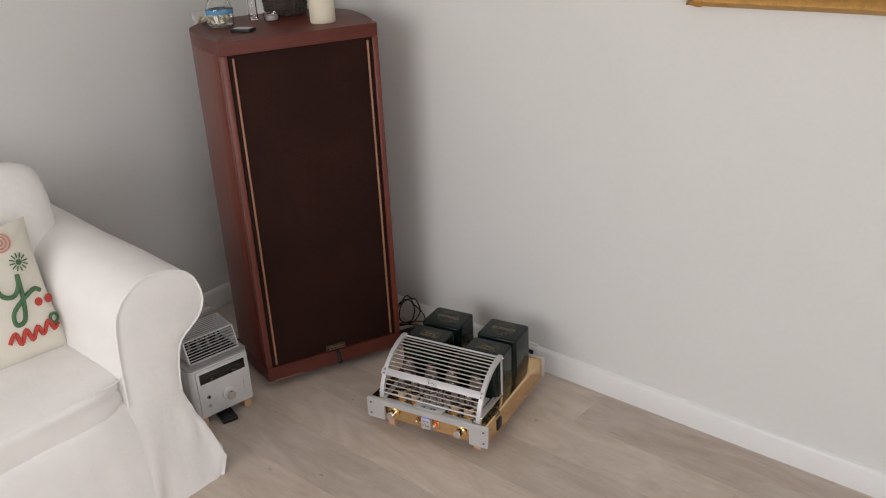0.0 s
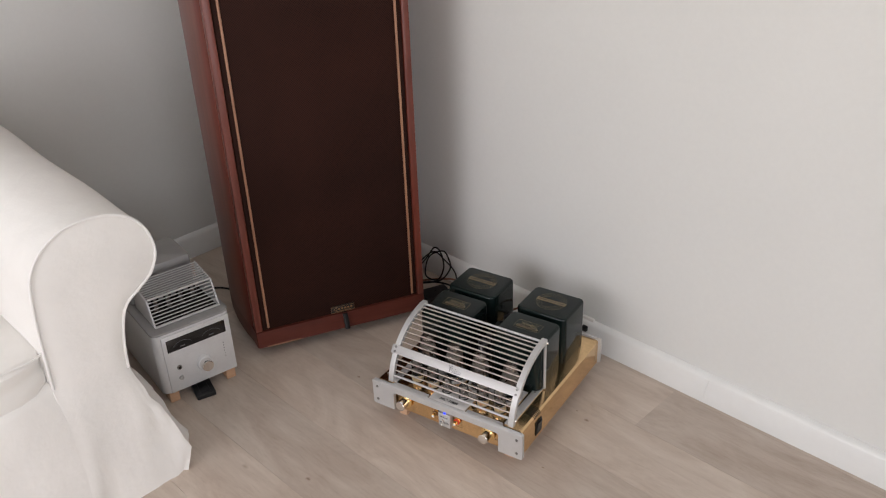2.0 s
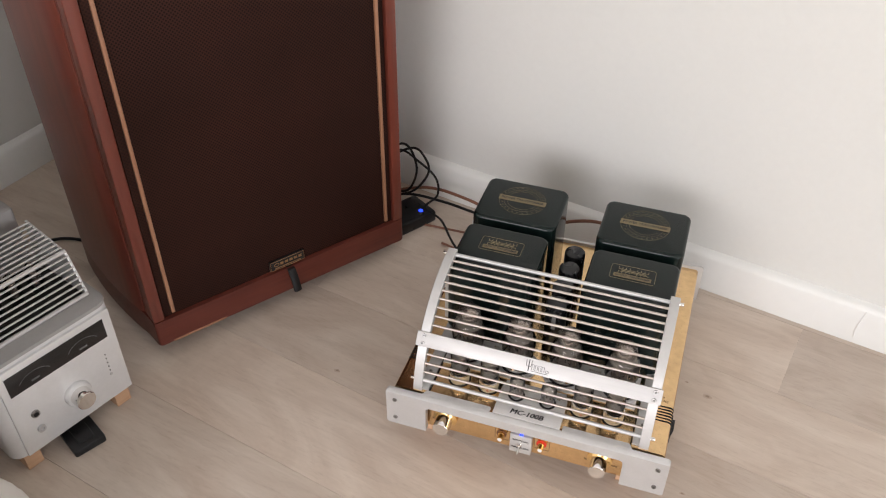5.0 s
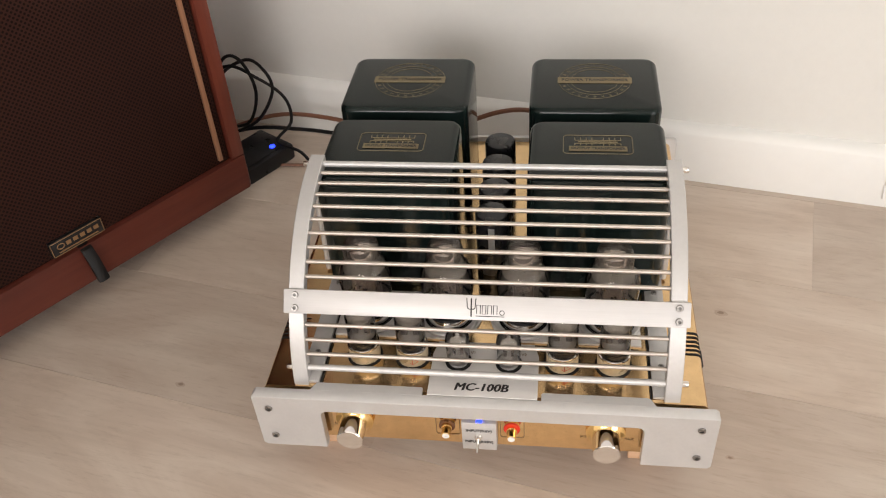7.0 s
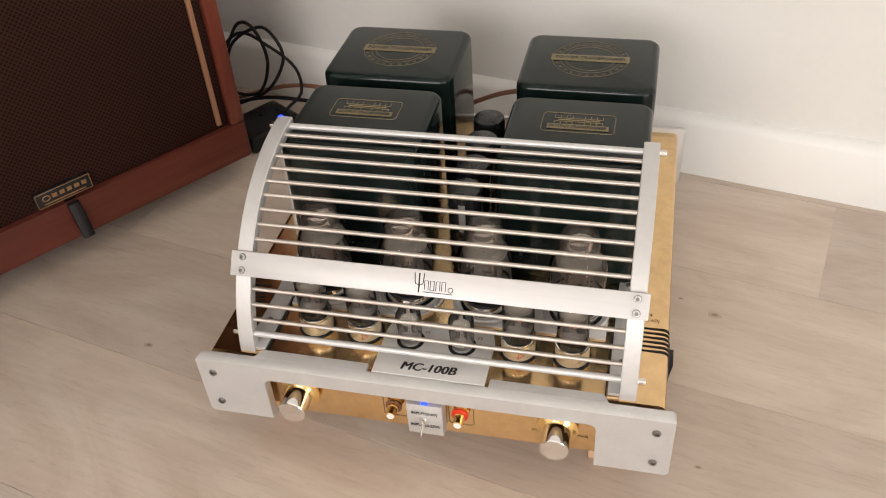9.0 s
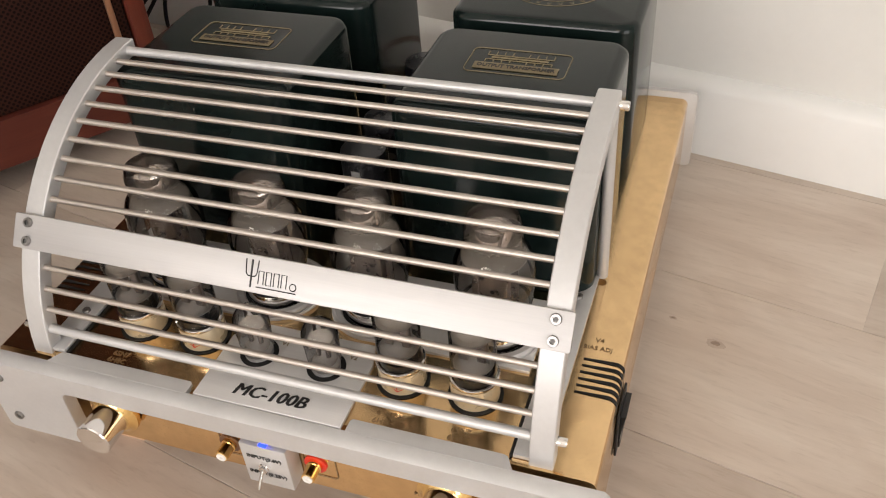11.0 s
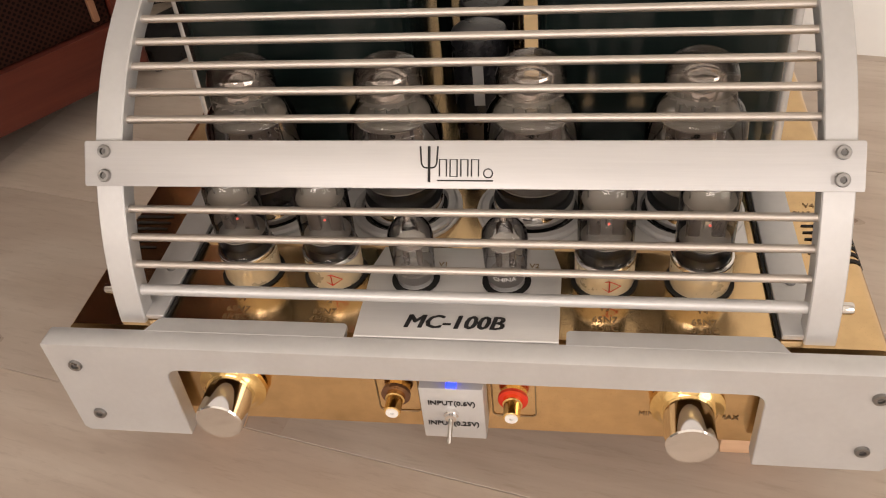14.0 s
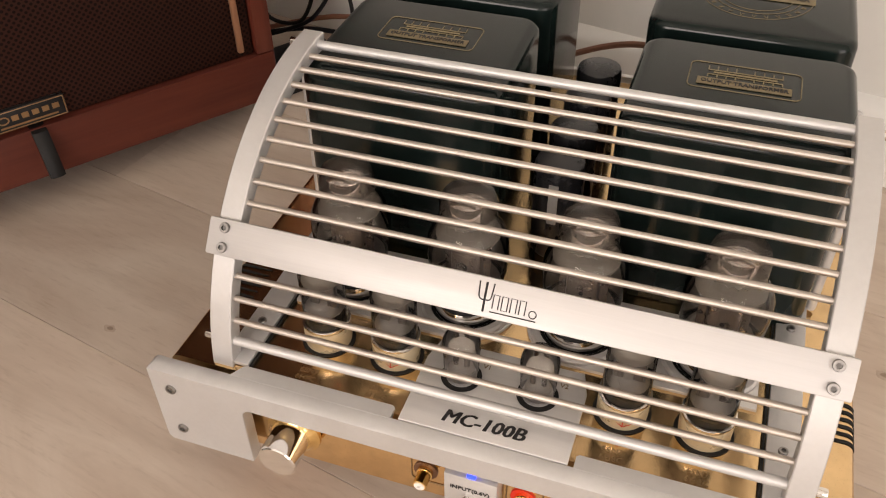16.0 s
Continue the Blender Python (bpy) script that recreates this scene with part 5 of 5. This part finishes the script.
jar = thing("glass_jar", on_speaker(-0.775, 0.240), "clear glass jar with shells and a blue band", "jar")
part("glass", turned(shell([(0.036, 0.0), (0.040, 0.004), (0.040, 0.052), (0.034, 0.066), (0.026, 0.085), (0.027, 0.14), (0.028, 0.18)], 0.003), 30, pose(0, 0, 0), cap=False), JARGLASS, jar)
part("bottom", turned([(0.035, 0.002), (0.035, 0.005)], 24, pose(0, 0, 0)), JARGLASS, jar)
part("ribbon", turned([(0.0407, 0.038), (0.0411, 0.0395), (0.0411, 0.049), (0.0405, 0.0505)], 30, pose(0, 0, 0), cap=False), BLUE_BAND, jar, "blue band")
for k in range(22):
    a, rr = k * 2.4, 0.027 * ((k % 11 + 0.5) / 11) ** 0.5
    bm = bmesh.new()
    bmesh.ops.create_icosphere(bm, subdivisions=2, radius=0.0085, matrix=pose(rr * math.cos(a), rr * math.sin(a), 0.014 + 0.013 * (k // 8), 40 * k, 30 * k, 0) @ Matrix.Diagonal((1, 0.75, 0.5, 1)))
    part("shell", bm, SHELLS, jar)
dish = thing("glass_dish", on_speaker(-0.860, 0.262), "small clear glass dish with shells", "dish")
part("bowl", turned(shell([(0.024, 0.0), (0.034, 0.010), (0.038, 0.028), (0.039, 0.034)], 0.003), 26, pose(0, 0, 0), cap=False), JARGLASS, dish)
for k in range(6):
    a = k * 1.05
    bm = bmesh.new()
    bmesh.ops.create_icosphere(bm, subdivisions=2, radius=0.009, matrix=pose(0.016 * math.cos(a), 0.016 * math.sin(a), 0.013, 40 * k, 30 * k, 0) @ Matrix.Diagonal((1, 0.75, 0.6, 1)))
    part("shell", bm, SHELLS, dish)

vase = thing("glass_bud_vase", on_speaker(-0.746, 0.356), "slim clear glass bud vase", "vase")
part("glass", turned(shell([(0.014, 0.0), (0.015, 0.002), (0.0135, 0.03), (0.0125, 0.11)], 0.0022), 20, pose(0, 0, 0), cap=False), JARGLASS, vase)
part("bottom", turned([(0.0125, 0.001), (0.0125, 0.008)], 20, pose(0, 0, 0)), JARGLASS, vase)

tea = thing("tealight_holder", on_speaker(-0.678, 0.360), "small clear glass tealight holder", "candle holder")
part("glass", turned(shell([(0.022, 0.0), (0.0245, 0.006), (0.0255, 0.024)], 0.003), 24, pose(0, 0, 0), cap=False), JARGLASS, tea)
part("tealight", turned([(0.019, 0.003), (0.019, 0.016), (0.0175, 0.0165), (0.0175, 0.014), (0, 0.014)], 24, pose(0, 0, 0), cap=False), ALU, tea)

basket = thing("wicker_basket", on_speaker(-0.715, 0.478), "dark round woven wicker basket", "basket")
for k in range(26):
    z = 0.006 + 0.0058 * k
    rad = 0.062 + 0.010 * math.sin(z * 12)
    bm = bmesh.new()
    sweep(bm, [((rad + (0.0026 if (i + k) % 2 else -0.0026)) * math.cos(2 * math.pi * i / 28), (rad + (0.0026 if (i + k) % 2 else -0.0026)) * math.sin(2 * math.pi * i / 28), z) for i in range(28)], 0.0032, 5, True)
    part("weave", bm, WICKER, basket)
for k in range(14):
    a = 2 * math.pi * k / 14
    bm = bmesh.new()
    sweep(bm, [((0.062 + 0.010 * math.sin(z * 12)) * math.cos(a), (0.062 + 0.010 * math.sin(z * 12)) * math.sin(a), z) for z in np.linspace(0.0, 0.155, 7)], 0.0032, 5)
    part("stake", bm, WICKER, basket)
part("bottom", turned([(0.060, 0.001), (0.060, 0.006)], 24, pose(0, 0, 0)), WICKER, basket)

phone = thing("mobile_phone", on_speaker(-0.644, 0.185) @ pose(0, 0, 0, 0, 0, 12), "small black mobile phone lying flat", "phone")
part("body", prism(bmesh.new(), rounded(-0.032, 0.032, -0.021, 0.021, 0.004), 0.009, pose(0, 0, 0.0004), bevel=0.002), BLACK, phone)
part("screen", prism(bmesh.new(), rounded(-0.026, 0.026, -0.016, 0.016, 0.003), 0.0006, pose(0, 0, 0.0095)), SATIN, phone, "grey screen")

socket = tagged(thing("wall_socket", ROOM @ pose(0.004, WALL_R, 0.079), "small white wall socket with a black plug", "socket"))
part("plate", cube(-0.017, 0.017, -0.008, 0.0, -0.034, 0.006, bevel=0.002), WHITE_PLASTIC, socket)
part("plug", cube(-0.010, 0.006, -0.024, -0.008, -0.030, -0.014, bevel=0.003), BLACK, socket)

# ---- the black box with the blue light, and cables ----
hub = thing("power_strip", pose(-0.357, 0.507, 0, 0, 0, 57), "low black box with a blue light beside the loudspeaker", "adapter")
part("case", cube(-0.042, 0.042, -0.035, 0.035, 0.0, 0.024, bevel=0.004), BLACK, hub)
part("lid", cube(-0.036, 0.036, -0.029, 0.029, 0.024, 0.0262, bevel=0.0015), BLACK, hub)
part("blue_light", turned([(0.0042, 0), (0.0038, 0.0012), (0, 0.0016)], 14, pose(0.017, -0.019, 0.0262)), BLUE_LED, hub, "glowing blue light")


def cable(points, radius, material, label):
    bm = cord(points, radius)
    return single("cable", bm, material, ROOM, label, "cable", "cables on the floor")


R = 0.462
cable([(-0.56, 0.40, 0.02), (-0.52, R - 0.01, 0.10), (-0.495, R, 0.140), (-0.47, R, 0.135), (-0.458, R, 0.09), (-0.475, R - 0.01, 0.045), (-0.515, R - 0.02, 0.05), (-0.507, R - 0.01, 0.11), (-0.47, R + 0.01, 0.134), (-0.437, R, 0.125), (-0.432, R, 0.095), (-0.455, R - 0.01, 0.055), (-0.49, R - 0.02, 0.035), (-0.53, R - 0.03, 0.02)], 0.0023, CABLE, "black cable looped beside the loudspeaker")
cable([(-0.54, R - 0.03, 0.08), (-0.50, R, 0.125), (-0.452, R, 0.114), (-0.418, R + 0.005, 0.085), (-0.412, R, 0.05), (-0.428, R - 0.02, 0.028), (-0.38, R - 0.04, 0.030), (-0.33, R - 0.08, 0.022), (-0.27, R - 0.12, 0.022), (-0.22, 0.31, 0.04), (-0.172, 0.33, 0.05)], 0.0022, CABLE, "black cable running to the amplifier")
cable([(-0.56, R - 0.06, 0.02), (-0.48, R - 0.01, 0.035), (-0.40, R, 0.040), (-0.33, R - 0.005, 0.045), (-0.25, R - 0.01, 0.052), (-0.19, R - 0.02, 0.06)], 0.0027, CABLE, "thick black mains cable")
cable([(-0.55, R - 0.03, 0.02), (-0.45, R + 0.015, 0.046), (-0.36, R + 0.01, 0.058), (-0.28, R + 0.005, 0.05), (-0.20, R - 0.01, 0.045)], 0.0030, BROWN_CABLE, "brown speaker cable along the baseboard")
cable([(-0.20, R - 0.005, 0.055), (-0.165, R + 0.008, 0.075), (-0.12, R + 0.01, 0.098), (-0.08, R + 0.01, 0.108), (-0.03, R + 0.005, 0.105), (0.02, R, 0.08), (0.04, R - 0.01, 0.06)], 0.0030, BROWN_CABLE, "brown speaker cable behind the amplifier")
cable([(-0.46, R - 0.05, 0.003), (-0.38, R - 0.03, 0.003), (-0.30, R - 0.02, 0.006), (-0.24, R - 0.04, 0.003), (-0.28, R - 0.07, 0.003), (-0.36, R - 0.07, 0.003)], 0.0022, BROWN_CABLE, "thin brown cable on the floor")
cable([(-1.02, -0.02, 0.004), (-0.98, 0.03, 0.006), (-0.93, 0.05, 0.004), (-0.86, 0.04, 0.004), (-0.80, 0.06, 0.004), (-0.72, 0.12, 0.004)], 0.0030, CABLE, "black cable behind the small amplifier")
cable([(-1.17, -0.10, 0.085), (-1.12, -0.08, 0.10), (-1.05, -0.12, 0.18), (-0.93, -0.19, 0.285), (-0.885, -0.21, 0.20)], 0.0020, CABLE, "thin black wire behind the small amplifier")

# ---- knots in the boards ----
KNOT = surface("brown_knot", (0.43, 0.345, 0.28), 0.5, 0, 0.15, 120)
KNOT_HEART = surface("dark_knot_heart", (0.28, 0.205, 0.155), 0.55, 0, 0.2, 160)


def knot(x, y, r, seed):
    rnd = random.Random(seed)
    for rr, mat, z in ((r, KNOT, 0.00012), (r * 0.5, KNOT_HEART, 0.00024)):
        bm = bmesh.new()
        ring = [bm.verts.new((1.7 * rr * (0.8 + 0.4 * rnd.random()) * math.cos(a), rr * (0.75 + 0.5 * rnd.random()) * math.sin(a), z)) for a in np.linspace(0, 2 * math.pi, 12, endpoint=False)]
        bm.faces.new(ring)
        part("knot", bm, mat, floor, m=ROOM.inverted() @ Matrix.Translation((x, y, 0)) @ ROOM.to_3x3().to_4x4())


for n, (x, y, r) in enumerate(((0.242, 0.238, 0.0042), (0.208, 0.258, 0.0018), (0.227, 0.045, 0.0026), (-0.326, 0.100, 0.0034), (-0.198, -0.248, 0.005))):
    knot(x, y, r, n)

# ---- floor boards, one by one ----
BW, BL = 0.1677, 1.28
meshes = {}


def board_mesh(length):
    key = round(length, 3)
    if key not in meshes:
        w, c = BW - 0.0004, 0.0003
        bm = prism(bmesh.new(), [(0, -0.008), (w, -0.008), (w, -c), (w - c, 0), (c, 0), (0, -c)], length, Matrix(((0, 0, 1, 0), (1, 0, 0, 0), (0, 1, 0, 0), (0, 0, 0, 1))))
        meshes[key] = mesh_of(bm, "board", BOARD)
    return meshes[key]


R0 = 0.0098
k = -21
while R0 + k * BW < WALL_R:
    r = R0 + k * BW
    row = {0: -0.115, 1: -0.49, 2: 0.280, -1: 0.43, -2: -0.62, 3: -0.3}.get(k, (k * 0.437) % BL)
    s = row
    while s > WALL_S:
        s -= BL
    while s < FAR_S:
        a, b = max(s, WALL_S), min(s + BL, FAR_S)
        if b - a > 0.02:
            ob = new("floor_board", board_mesh(b - a - 0.0001))
            ob.parent = floor
            ob.matrix_parent_inverse = Matrix.Identity(4)
            ob.matrix_local = pose(a, r, 0)
        s += BL
    k += 1
